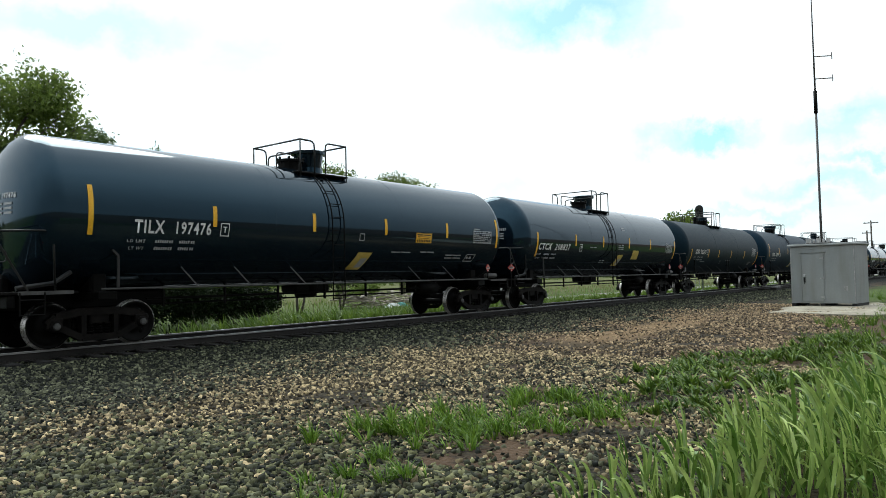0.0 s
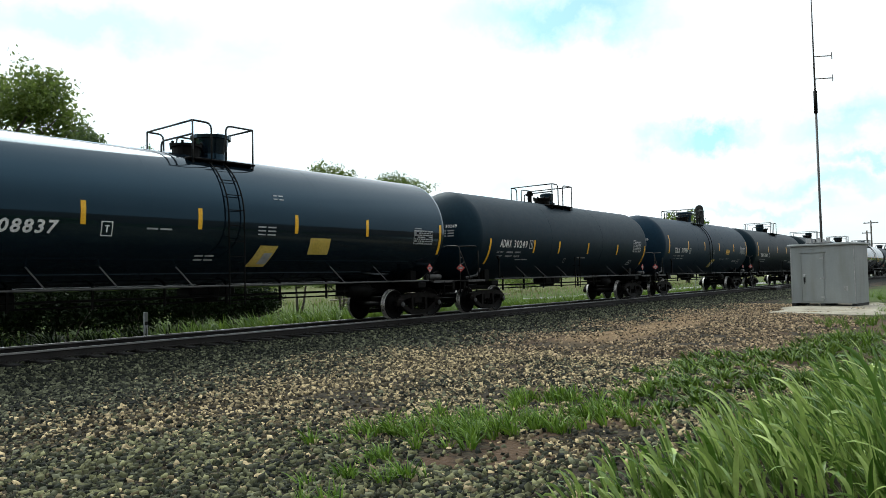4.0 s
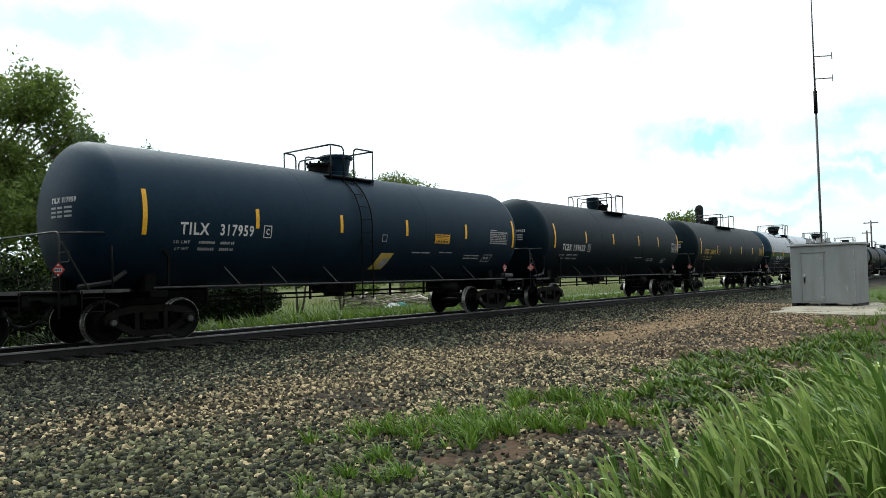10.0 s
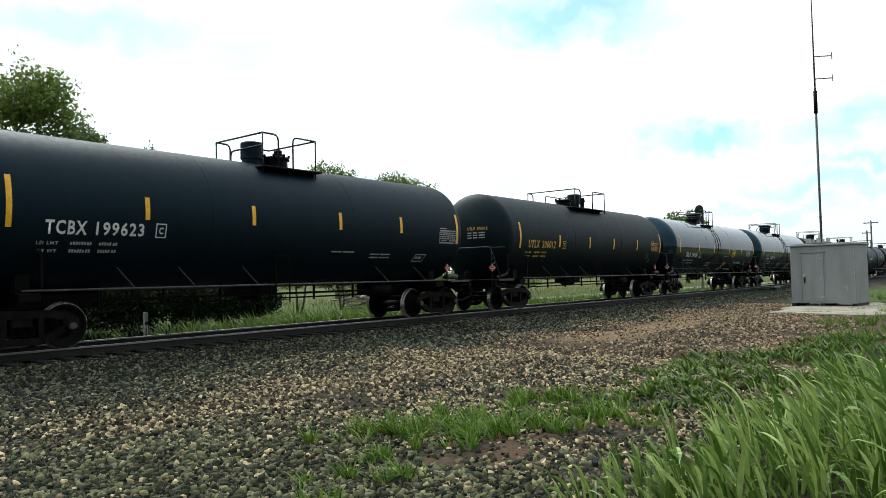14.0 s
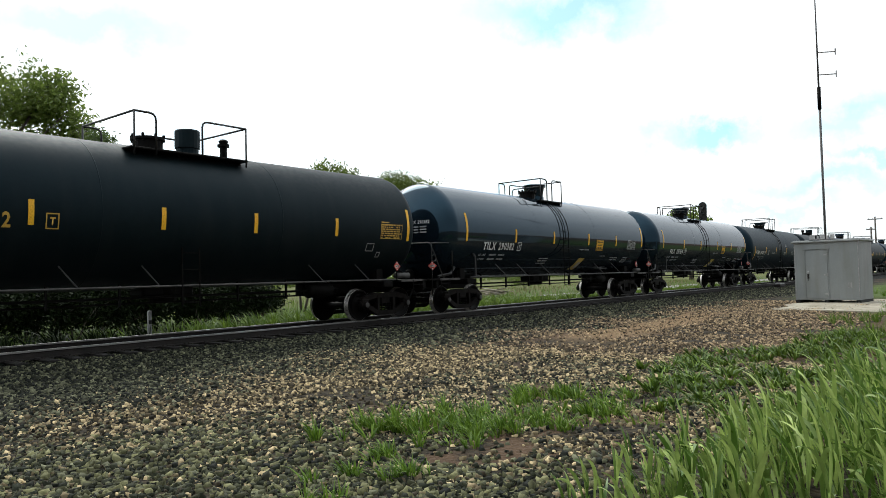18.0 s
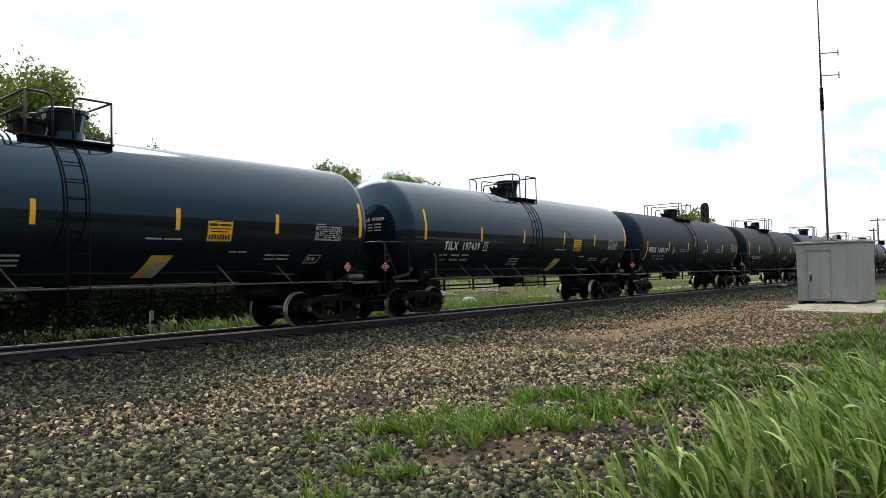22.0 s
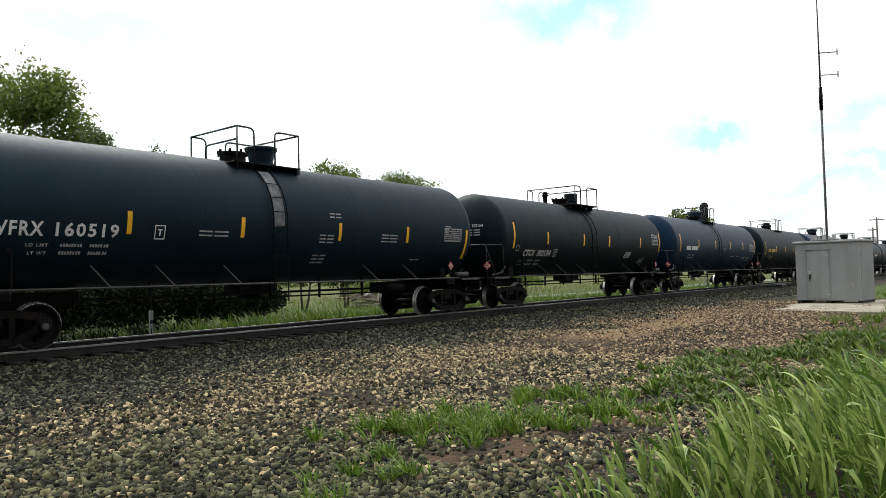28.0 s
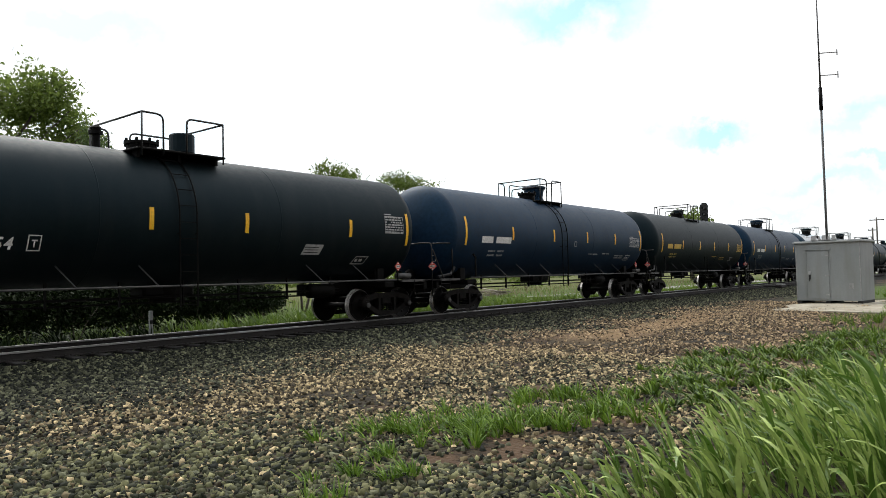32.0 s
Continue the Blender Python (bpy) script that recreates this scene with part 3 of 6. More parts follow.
def railway():
    track = tagged(empty("railway_track"), "steel rails on dark creosoted sleepers in grey ballast", "railway track", kind="structure")
    prof = [(-0.037, 0.0), (0.037, 0.0), (0.037, -0.035), (0.009, -0.05), (0.009, -0.145), (0.07, -0.16), (0.07, -0.172), (-0.07, -0.172), (-0.07, -0.16),
            (-0.009, -0.145), (-0.009, -0.05), (-0.037, -0.035)]
    for y in (-0.755, 0.755):
        bm = bmesh.new()
        A = [bm.verts.new((-60, y + u, v)) for u, v in prof]
        B = [bm.verts.new((420, y + u, v)) for u, v in prof]
        for k in range(len(prof)):
            f = bm.faces.new((A[k], A[(k + 1) % 12], B[(k + 1) % 12], B[k]))
            f.material_index = 0 if k == 0 else 2 if k in (1, 11) else 1
        bm.faces.new(A), bm.faces.new(B[::-1])
        r = part("rail", bm, "rail", track)
        r.data.materials.append(M["web"])
        r.data.materials.append(M["railside"])

    def one():
        bm = bmesh.new()
        box(bm, (-0.115, -1.32, -0.18), (0.115, 1.32, 0.0), 0.012)
        return bm
    me = shared("sleeper", one, "tie")
    rnd = random.Random(4)
    x, k = -12.0, 0
    rest = bmesh.new()
    while x < 260:
        m = pose(x + rnd.uniform(-0.03, 0.03), rnd.uniform(-0.06, 0.06), -0.176, 0, 0, rnd.uniform(-1.2, 1.2))
        if x < 70:
            part("sleeper", me, None, track, at=m)
        else:
            box(rest, (x - 0.115, -1.3, -0.35), (x + 0.115, 1.3, -0.178))
        x += 0.53
    tagged(part("sleepers", rest, "tie", track), "row of dark sleepers", kind="stuff")

    def plate():
        bm = bmesh.new()
        box(bm, (-0.09, -0.17, 0), (0.09, 0.17, 0.012))
        for u in (-0.06, 0.06):
            for v in (-0.1, 0.1):
                box(bm, (u - 0.014, v - 0.014, 0.012), (u + 0.014, v + 0.014, 0.04))
        return bm
    pl = shared("tie_plate", plate, "web")
    for i in range(60):
        for y in (-0.755, 0.755):
            part("tie_plate", pl, None, track, at=pose(-2 + i * 0.53, y, -0.178))


railway()


def stones(name, n, area, lo, hi, material, seed, label, keep=None):
    """Loose stones as one scatter of small faceted lumps."""
    rs = np.random.RandomState(seed)
    (x0, x1), (y0, y1) = area
    cube = np.array([(-1, -1, -1), (1, -1, -1), (1, 1, -1), (-1, 1, -1), (0, -1.15, 0.75), (1.15, 0, 1), (0, 1.15, 0.75), (-1.15, 0, 1)], float) * 0.68
    tri = np.array([(4, 5, 7), (5, 6, 7), (0, 1, 4), (1, 5, 4), (1, 2, 5), (2, 6, 5), (2, 3, 6), (3, 7, 6), (3, 0, 7), (0, 4, 7)])
    px, py = rs.uniform(x0, x1, n), rs.uniform(y0, y1, n)
    if keep is not None:
        ok = np.array([keep(a, b) for a, b in zip(px, py)])
        px, py = px[ok], py[ok]
        n = len(px)
    size = rs.uniform(lo, hi, n) * rs.choice([0.75, 1.0, 1.0, 1.25], n)
    pz = np.array([gz(a, b) for a, b in zip(px, py)]) + size * 0.28
    v = cube[None] * rs.uniform(0.65, 1.2, (n, 8, 1)) + rs.uniform(-0.28, 0.28, (n, 8, 3))
    tilt = rs.uniform(-0.5, 0.5, (n, 2, 1))
    v[..., 2] += v[..., 0] * tilt[:, 0] + v[..., 1] * tilt[:, 1]
    v *= np.stack([np.ones(n), rs.uniform(0.6, 1.0, n), rs.uniform(0.5, 0.95, n)], 1)[:, None, :]
    a = rs.uniform(0, 2 * np.pi, n)
    c, s = np.cos(a)[:, None], np.sin(a)[:, None]
    v = np.stack([v[..., 0] * c - v[..., 1] * s, v[..., 0] * s + v[..., 1] * c, v[..., 2]], -1) * size[:, None, None]
    v += np.stack([px, py, pz], 1)[:, None, :]
    f = (tri[None] + (np.arange(n) * 8)[:, None, None]).reshape(-1, 3)
    me = bpy.data.meshes.new(name)
    me.vertices.add(n * 8), me.loops.add(len(f) * 3), me.polygons.add(len(f))
    me.vertices.foreach_set("co", v.reshape(-1)), me.loops.foreach_set("vertex_index", f.reshape(-1))
    me.polygons.foreach_set("loop_start", np.arange(len(f)) * 3)
    me.update()
    me.materials.append(M[material])
    return tagged(new(name, me), label, "gravel", kind="stuff")


MIXING = random.Random(77)


def brownish(x, y):
    """Brown fines lie towards the stand, thinning out into the grey ballast."""
    edge = -5.0 - 2.4 * min(max((9.0 - x) / 6.0, 0.0), 1.0) + noise.noise((x * 0.4, y * 0.4, 1.0)) * 2.0
    return y < edge + MIXING.gauss(0, 0.9)


def close_by(x, y):
    """Grey-green stones again near the stand."""
    return x < 5.2 + MIXING.gauss(0, 0.5) and math.hypot(x, y + 15.7) < 7.4 + noise.noise((x * 0.5, y * 0.5, 9.0)) * 1.6 + MIXING.gauss(0, 0.7) + max(x - 5.0, 0) * 0.25


def thinning(x, y):
    """Stones thin out into bare fines round and behind the stand."""
    d = max(1.0 - x, -13.9 - y, 0.0)
    return MIXING.random() < math.exp(-d * 1.1)


def bare(x, y):
    """Earth where few stones lie."""
    if math.hypot(x - 5.3, (y + 11.85) * 1.3) < 0.62:
        return MIXING.random() < 0.85
    if 14.0 < x < 28.0 and abs(y - (0.06 * x - 8.72)) < 0.9 + noise.noise((x * 0.9, y * 1.5, 4.0)) * 0.7:
        return MIXING.random() < 0.72
    return y < -8.2 and x > 5.0 and noise.noise((x * 0.8, y * 0.8, 21.0)) > (0.26 if y > -12.0 else 0.0) and MIXING.random() < 0.8


stones("ballast", 40000, ((1.0, 13), (-10, -1.35)), 0.023, 0.042, "stone", 1, "angular grey crushed ballast stones", lambda x, y: not brownish(x, y))
stones("ballast", 38000, ((12, 60), (-7.0, -1.35)), 0.032, 0.052, "stone", 2, "angular grey crushed ballast stones", lambda x, y: not brownish(x, y))
stones("ballast", 9000, ((-4, 60), (-1.35, 2.6)), 0.026, 0.044, "stone", 3, "angular grey crushed ballast between the sleepers")
stones("ballast", 11000, ((-8, 1.05), (-9.5, -1.35)), 0.026, 0.044, "stone", 9, "angular grey crushed ballast stones")
stones("ballast", 12000, ((-3, 22), (-1.4, 1.3)), 0.020, 0.036, "stone", 4, "angular grey crushed ballast between the sleepers")
stones("gravel", 50000, ((1.0, 13), (-14.2, -4.0)), 0.017, 0.036, "brownstone", 5, "loose brown and grey gravel", lambda x, y: brownish(x, y) and (not close_by(x, y) or MIXING.random() < 0.2) and not bare(x, y))
stones("gravel", 60000, ((-2.6, 11), (-16.4, -7.0)), 0.020, 0.043, "olivestone", 7, "loose grey-green gravel stones", lambda x, y: close_by(x, y) and thinning(x, y) and not bare(x, y))
stones("gravel", 34000, ((12, 36), (-12.5, -3.8)), 0.020, 0.038, "pathstone", 6, "loose reddish brown gravel", lambda x, y: brownish(x, y) and not bare(x, y))
stones("gravel", 9000, ((1.5, 12), (-13.6, -8.5)), 0.018, 0.040, "stone", 8, "grey stones among the brown gravel", lambda x, y: not bare(x, y))


# ---- plants ----
def blade_mesh(name, roots, material, length, width, lean, wind, seed, bend=0.5, levels=4, splay=None):
    """Grass blades as curved tapering ribbons from the given roots."""
    rs = np.random.RandomState(seed)
    n = len(roots)
    R0 = np.array(roots, float)
    L = rs.uniform(length[0], length[1], n)
    W = rs.uniform(width[0], width[1], n)
    az = rs.uniform(0, 2 * np.pi, n)
    d = np.stack([np.cos(az), np.sin(az)], 1) * rs.uniform(0.1, lean, n)[:, None] + np.array(wind)[None] * rs.uniform(0.5, 1.2, n)[:, None]
    if splay is not None:
        d = d * 0.4 + np.array(splay)
    side = np.stack([-d[:, 1], d[:, 0]], 1)
    side /= np.linalg.norm(side, axis=1)[:, None] + 1e-6
    tw = rs.uniform(-1.2, 1.2, n)
    c, s = np.cos(tw)[:, None], np.sin(tw)[:, None]
    side = np.concatenate([side[:, :1] * c - side[:, 1:] * s, side[:, :1] * s + side[:, 1:] * c], 1)
    vs, per = [], 2 * levels + 1
    droop = rs.uniform(0.2, 1.0, n) * bend
    for k in range(levels + 1):
        u = k / levels
        h = L * (u - droop * 0.55 * u ** 3)
        out = (L * (0.35 * u + 0.9 * u ** 2.2 * droop))[:, None] * d * 1.3
        pos = np.concatenate([R0[:, :2] + out, (R0[:, 2] + h)[:, None]], 1)
        w = (W * 0.5 * (0.65 + 0.7 * u if u < 0.4 else 0.93 * (1 - u) / 0.6 + 0.02))[:, None]
        off = np.concatenate([side * w, np.zeros((n, 1))], 1)
        if k < levels:
            vs += [pos - off, pos + off]
        else:
            vs += [pos]
    V = np.stack(vs, 1).reshape(-1, 3)
    faces = []
    for i in range(n):
        o = i * per
        for k in range(levels - 1):
            faces.append((o + 2 * k, o + 2 * k + 1, o + 2 * k + 3, o + 2 * k + 2))
        faces.append((o + 2 * levels - 2, o + 2 * levels - 1, o + 2 * levels))
    me = raw_mesh(name, V.tolist(), faces)
    me.materials.append(M[material])
    for f in me.polygons:
        f.use_smooth = True
    return me


WIND = (-0.22, 0.27)
SWAY = []


def broad_blades(name, roots, material, length, width, seed):
    """Broad folded blades that rise, arch over and hang towards the lee side."""
    rs = np.random.RandomState(seed)
    n, levels = len(roots), 8
    R0 = np.array(roots, float)
    L, W = rs.uniform(*length, n), rs.uniform(*width, n)
    az = math.atan2(WIND[1], WIND[0]) + rs.normal(0, 0.8, n)
    start = np.radians(rs.uniform(3, 36, n))
    arch = np.radians(np.where(rs.uniform(0, 1, n) < 0.72, rs.uniform(40, 115, n), rs.uniform(8, 35, n)))
    knee = rs.uniform(1.5, 3.2, n)
    twist = rs.normal(0, 0.55, n)
    flat = np.stack([np.cos(az), np.sin(az)], 1)
    side0 = np.stack([-np.sin(az), np.cos(az), np.zeros(n)], 1)
    pos = R0.copy()
    rows = []
    for k in range(levels + 1):
        u = k / levels
        th = start + arch * u ** knee
        way = np.concatenate([flat * np.sin(th)[:, None], np.cos(th)[:, None]], 1)
        up = np.concatenate([-flat * np.cos(th)[:, None], np.sin(th)[:, None]], 1)
        tw = twist * (0.4 + u)
        side = side0 * np.cos(tw)[:, None] + up * np.sin(tw)[:, None]
        face = up * np.cos(tw)[:, None] - side0 * np.sin(tw)[:, None]
        w = W * 0.5 * (0.5 + 1.4 * u if u < 0.36 else math.sqrt(max(1 - ((u - 0.36) / 0.64) ** 1.7, 0.0)))
        if k == levels:
            rows.append(pos[:, None, :])
        else:
            fold = face * (w * 0.38)[:, None]
            rows.append(np.stack([pos - side * w[:, None] + fold, pos, pos + side * w[:, None] + fold], 1))
        pos = pos + way * (L / levels)[:, None]
    V = np.concatenate(rows, 1).reshape(-1, 3)
    one = []
    for k in range(levels - 1):
        a = 3 * k
        one += [(a, a + 1, a + 4, a + 3), (a + 1, a + 2, a + 5, a + 4)]
    a = 3 * levels - 3
    tips = [(a, a + 1, a + 3), (a + 1, a + 2, a + 3)]
    per = 3 * levels + 1
    faces = [tuple(i * per + v for v in f) for i in range(n) for f in one + tips]
    me = raw_mesh(name, V.tolist(), faces)
    me.materials.append(M[material])
    for f in me.polygons:
        f.use_smooth = True
    return me


def tall_grass():
    """Clumps of high broad-bladed grass by the stand; each rocks in the wind on its own root."""
    rnd = random.Random(9)
    spots = []
    tries = 0
    while len(spots) < 170 and tries < 9000:
        tries += 1
        x, y = rnd.uniform(4.0, 13.5), rnd.uniform(-17.0, -13.2)
        edge = TALL_EDGE(x)
        if y > edge or math.hypot(x, y + 15.72) < 4.45:
            continue
        if any(math.hypot(x - a, y - b) < 0.25 for a, b in spots):
            continue
        spots.append((x, y))
    for i, (x, y) in enumerate(spots):
        roots = []
        near = min(max((TALL_EDGE(x) - y) / 0.8, 0), 1)
        h = (0.40 + 0.20 * near) * rnd.uniform(0.82, 1.15)
        for _ in range(rnd.randint(9, 13)):
            a, r = rnd.uniform(0, 6.283), 0.25 * math.sqrt(rnd.random())
            px, py, tall = math.cos(a) * r, math.sin(a) * r, h * rnd.uniform(0.45, 0.95)
            for k in range(4):
                z = tall * (k / 3) ** 0.8 * rnd.uniform(0.85, 1.1)
                roots.append((px + WIND[0] * z * 0.35, py + WIND[1] * z * 0.35, z - 0.03))
        ob = new("tall_grass", broad_blades("tall_grass", roots, "blade", (h * 0.42, h * 0.95), (0.016, 0.040), 100 + i))
        ob.matrix_basis = pose(x, y, gz(x, y))
        tagged(ob, "tall bright green grass clump bent by the wind", "grass", "tall grass by the gravel", "stuff")
        SWAY.append((ob, x, y, 9.0))


def TALL_EDGE(x):
    """How far towards the line the high grass reaches."""
    return -13.74 + 0.10 * math.sin(x * 2.1) - max(x - 5.0, 0) * 0.175


tall_grass()


def low_grass(name, ellipses, count, seed, height, label, sway=3.0, material="lowgrass", width=(0.009, 0.020), lean=0.75):
    """Tufts of spreading blades, thick in the middle of a patch and scattered round it."""
    rnd = random.Random(seed)
    for k, (cx, cy, rx, ry, turn) in enumerate(ellipses):
        roots, out = [], []
        a = radians(turn)
        tufts = max(5, int(rx * ry * count / 26))
        for _ in range(tufts):
            u, v = rnd.gauss(0, 0.5), rnd.gauss(0, 0.5)
            big = rnd.uniform(0.5, 1.25)
            for _ in range(int(rnd.uniform(12, 34) * big)):
                b, r = rnd.uniform(0, 6.283), 0.06 * big * math.sqrt(rnd.random())
                x = cx + math.cos(a) * u * rx - math.sin(a) * v * ry + math.cos(b) * r
                y = cy + math.sin(a) * u * rx + math.cos(a) * v * ry + math.sin(b) * r
                roots.append((x - cx, y - cy, gz(x, y) - gz(cx, cy) - 0.01 - (1.25 - big) * 0.06))
                s = rnd.uniform(0.1, lean)
                out.append((math.cos(b) * s - 0.12, math.sin(b) * s + 0.14))
        me = blade_mesh(name, roots, material, (height * 0.5, height * 1.3), width, 0.4, (WIND[0] * 0.5, WIND[1] * 0.5), seed * 31 + k, 0.85, 4, out)
        ob = new(name, me)
        ob.matrix_basis = pose(cx, cy, gz(cx, cy))
        tagged(ob, label, "grass", kind="stuff")
        if sway:
            SWAY.append((ob, cx, cy, sway))


low_grass("grass_patch", [(5.35, -11.1, 1.0, 0.6, -62), (6.5, -11.6, 1.3, 0.65, -48), (8.0, -11.3, 1.1, 0.6, -40), (7.3, -12.0, 0.8, 0.4, -40), (5.9, -11.35, 1.6, 0.4, -50)],
          1300, 41, 0.23, "short green grass tufts growing out of the gravel", 2.0, width=(0.011, 0.026), lean=0.95)
low_grass("grass_patch", [(3.35, -11.75, 0.30, 0.20, -50), (3.95, -11.45, 0.25, 0.30, 0), (4.15, -12.05, 0.25, 0.2, 0), (4.55, -11.4, 0.2, 0.2, 0)],
          900, 45, 0.19, "sparse green tufts growing out of the gravel", 2.0, width=(0.010, 0.022), lean=0.95)
low_grass("grass_patch", [(9.6, -12.4, 1.3, 0.75, -20), (11.2, -12.1, 1.5, 0.75, -10), (12.8, -11.5, 1.6, 0.7, -10), (14.6, -12.6, 1.9, 0.8, -5), (10.8, -13.2, 1.4, 0.5, 0), (8.2, -12.75, 0.9, 0.45, -20), (12.4, -13.7, 1.8, 0.6, 0), (9.0, -13.6, 1.2, 0.4, 0), (16.0, -14.2, 2.4, 0.8, 0), (17.5, -12.9, 2.0, 0.7, 0)],
          900, 43, 0.19, "low green weeds and grass on bare soil", 1.5, "broadleaf", (0.024, 0.052), 1.35)
low_grass("weed_patch", [(12.6, 3.6, 2.0, 0.9, 0), (15.2, 3.5, 2.2, 0.9, 0), (18.4, 3.6, 2.4, 1.0, 0), (21.8, 3.7, 2.6, 1.0, 0), (25.6, 3.8, 2.8, 1.1, 0), (30, 4.0, 3.2, 1.1, 0), (35, 4.0, 3.2, 1.1, 0), (41, 4.2, 4, 1.2, 0), (17.5, 5.6, 3.0, 1.0, 0), (24, 6.0, 4.0, 1.2, 0), (32, 6.4, 4.0, 1.2, 0)],
          260, 61, 0.66, "rank leafy green weeds beyond the rails", 0, "weed", (0.03, 0.075), 0.9)
# near-black weeds laid over the bright grass strip, standing in for shade there
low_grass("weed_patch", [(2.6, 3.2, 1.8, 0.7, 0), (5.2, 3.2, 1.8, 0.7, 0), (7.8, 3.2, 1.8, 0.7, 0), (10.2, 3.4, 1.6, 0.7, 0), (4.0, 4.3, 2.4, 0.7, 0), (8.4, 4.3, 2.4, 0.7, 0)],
          170, 63, 0.62, "thick weeds by the rails with shade in their colour", 0, "brush", (0.03, 0.07), 0.9)
low_grass("grass_patch", [(18.0, -12.9, 2.4, 0.9, 0), (22.5, -12.3, 2.6, 0.9, 0), (21, -14.2, 4, 1.2, 0), (27, -13.2, 3.5, 1.2, 0), (31, -12.8, 2.6, 0.9, 0)],
          170, 47, 0.36, "green roadside grass on soil", 0)
low_grass("grass_patch", [(40.5, -11.0, 3.0, 1.6, 0), (44, -9.0, 4.0, 2.0, 0), (40, -14, 5, 2.0, 0)], 110, 49, 0.42, "rough green grass behind the hut", 0)


def meadow():
    """Rank grass on the far side of the line."""
    rnd = random.Random(12)
    roots, dry = [], []
    for _ in range(15000):
        x = rnd.uniform(-6, 75)
        y = 3.3 + abs(rnd.gauss(0, 1)) * 2.6
        if x < 16 and rnd.random() < 0.9:
            continue
        roots.append((x, y, gz(x, y) - 0.02))
    for _ in range(9000):
        x, y = rnd.uniform(5, 110), rnd.uniform(7, 30)
        (dry if rnd.random() < min(max((x - 15) / 60, 0.1), 0.4) else roots).append((x, y, gz(x, y) - 0.02))
    tagged(new("meadow_grass", blade_mesh("meadow_grass", roots, "weed", (0.22, 0.55), (0.02, 0.05), 0.5, (-0.25, 0.1), 5, 0.5, 3)),
           "rank sunlit green grass beyond the rails", "grass", kind="stuff")
    tagged(new("dry_grass", blade_mesh("dry_grass", dry, "straw", (0.3, 0.8), (0.015, 0.04), 0.5, (-0.25, 0.1), 6, 0.4, 3)),
           "pale dry grass stalks beyond the rails", "grass", kind="stuff")


meadow()


def foliage(name, lobes, n, size, material, seed, origin):
    """Leaves through a set of ellipsoids, denser towards the rims, in sprays with gaps between them."""
    rs = np.random.RandomState(seed)
    vol = np.array([l[3] * l[4] * l[5] for l in lobes])
    vol = vol / vol.sum()
    sprays = max(10, n // 16)
    which = rs.choice(len(lobes), sprays, p=vol)
    d = rs.normal(size=(sprays, 3))
    d /= np.linalg.norm(d, axis=1)[:, None]
    rad = rs.uniform(0, 1, sprays) ** 0.42
    lob = np.array(lobes, float)
    lump = 0.82 + 0.30 * np.sin(d[:, 0] * 5 + seed) * np.sin(d[:, 1] * 6 + 1) * np.sin(d[:, 2] * 5 + 2) + rs.normal(0, 0.07, sprays)
    cen = lob[which, :3] + d * lob[which, 3:6] * (rad * lump)[:, None]
    P = np.repeat(cen, 16, 0) + rs.normal(0, 1, (sprays * 16, 3)) * size * 1.35
    n = len(P)
    a = rs.normal(size=(n, 3))
    a /= np.linalg.norm(a, axis=1)[:, None]
    b = np.cross(a, rs.normal(size=(n, 3)))
    b /= np.linalg.norm(b, axis=1)[:, None]
    c = np.cross(a, b)
    s = (size * rs.uniform(0.5, 1.2, n))[:, None]
    V = np.stack([P - a * s, P + b * s * 0.42 + c * s * 0.15, P + a * s, P - b * s * 0.42 + c * s * 0.15], 1).reshape(-1, 3) - np.array(origin)
    o = np.arange(n) * 4
    F = np.concatenate([np.stack([o, o + 1, o + 2], 1), np.stack([o, o + 2, o + 3], 1)]).tolist()
    me = raw_mesh(name, V.tolist(), F)
    me.materials.append(M[material])
    return me


def tree(x, y, height, lobes, leaves, size, material, seed, label, stems=1, girth=0.22, rock=0.0, category="tree"):
    """Tapered trunk, limbs to every lobe, and one crown part for each lobe."""
    z = gz(x, y) - 0.05
    root = tagged(empty("tree" if category == "tree" else "shrub", pose(x, y, z)), label, category)
    rnd = random.Random(seed)
    total = sum(l[3] * l[4] * l[5] for l in lobes)
    fork = height * 0.38
    bm = bmesh.new()
    for s in range(stems):
        dx, dy = (rnd.uniform(-0.4, 0.4), rnd.uniform(-0.3, 0.3)) if stems > 1 else (0, 0)
        tube(bm, [(dx * 0.3, dy * 0.3, 0), (dx * 0.6 + 0.05, dy, fork * 0.5), (dx, dy, fork), (dx * 1.6 + 0.2, dy, height * 0.75)],
             [girth * 1.25, girth, girth * 0.8, girth * 0.2], 8)
    part("trunk", bm, "bark", root, smooth=True)
    for k, l in enumerate(lobes):
        tip = Vector((l[0] - x, l[1] - y, l[2] - z))
        bm = bmesh.new()
        base = Vector((0, 0, min(fork, max(tip.z * 0.6, 0.2))))
        for j in range(5):
            end = tip + Vector((rnd.uniform(-0.7, 0.7) * l[3], rnd.uniform(-0.7, 0.7) * l[4], rnd.uniform(-0.3, 0.8) * l[5]))
            mid = base.lerp(end, 0.5) + Vector((rnd.uniform(-0.2, 0.2), rnd.uniform(-0.2, 0.2), rnd.uniform(-0.3, 0.3)))
            tube(bm, [base, mid, end], [girth * 0.45, girth * 0.25, girth * 0.06], 5)
        part("limb", bm, "bark", root, smooth=True)
        share = max(200, int(leaves * l[3] * l[4] * l[5] / total))
        c = part("crown", foliage("crown", [l], share, size, material, seed * 7 + k, (x, y, z)), None, root)
        if rock:
            SWAY.append((c, l[0], l[1], rock))
    return root


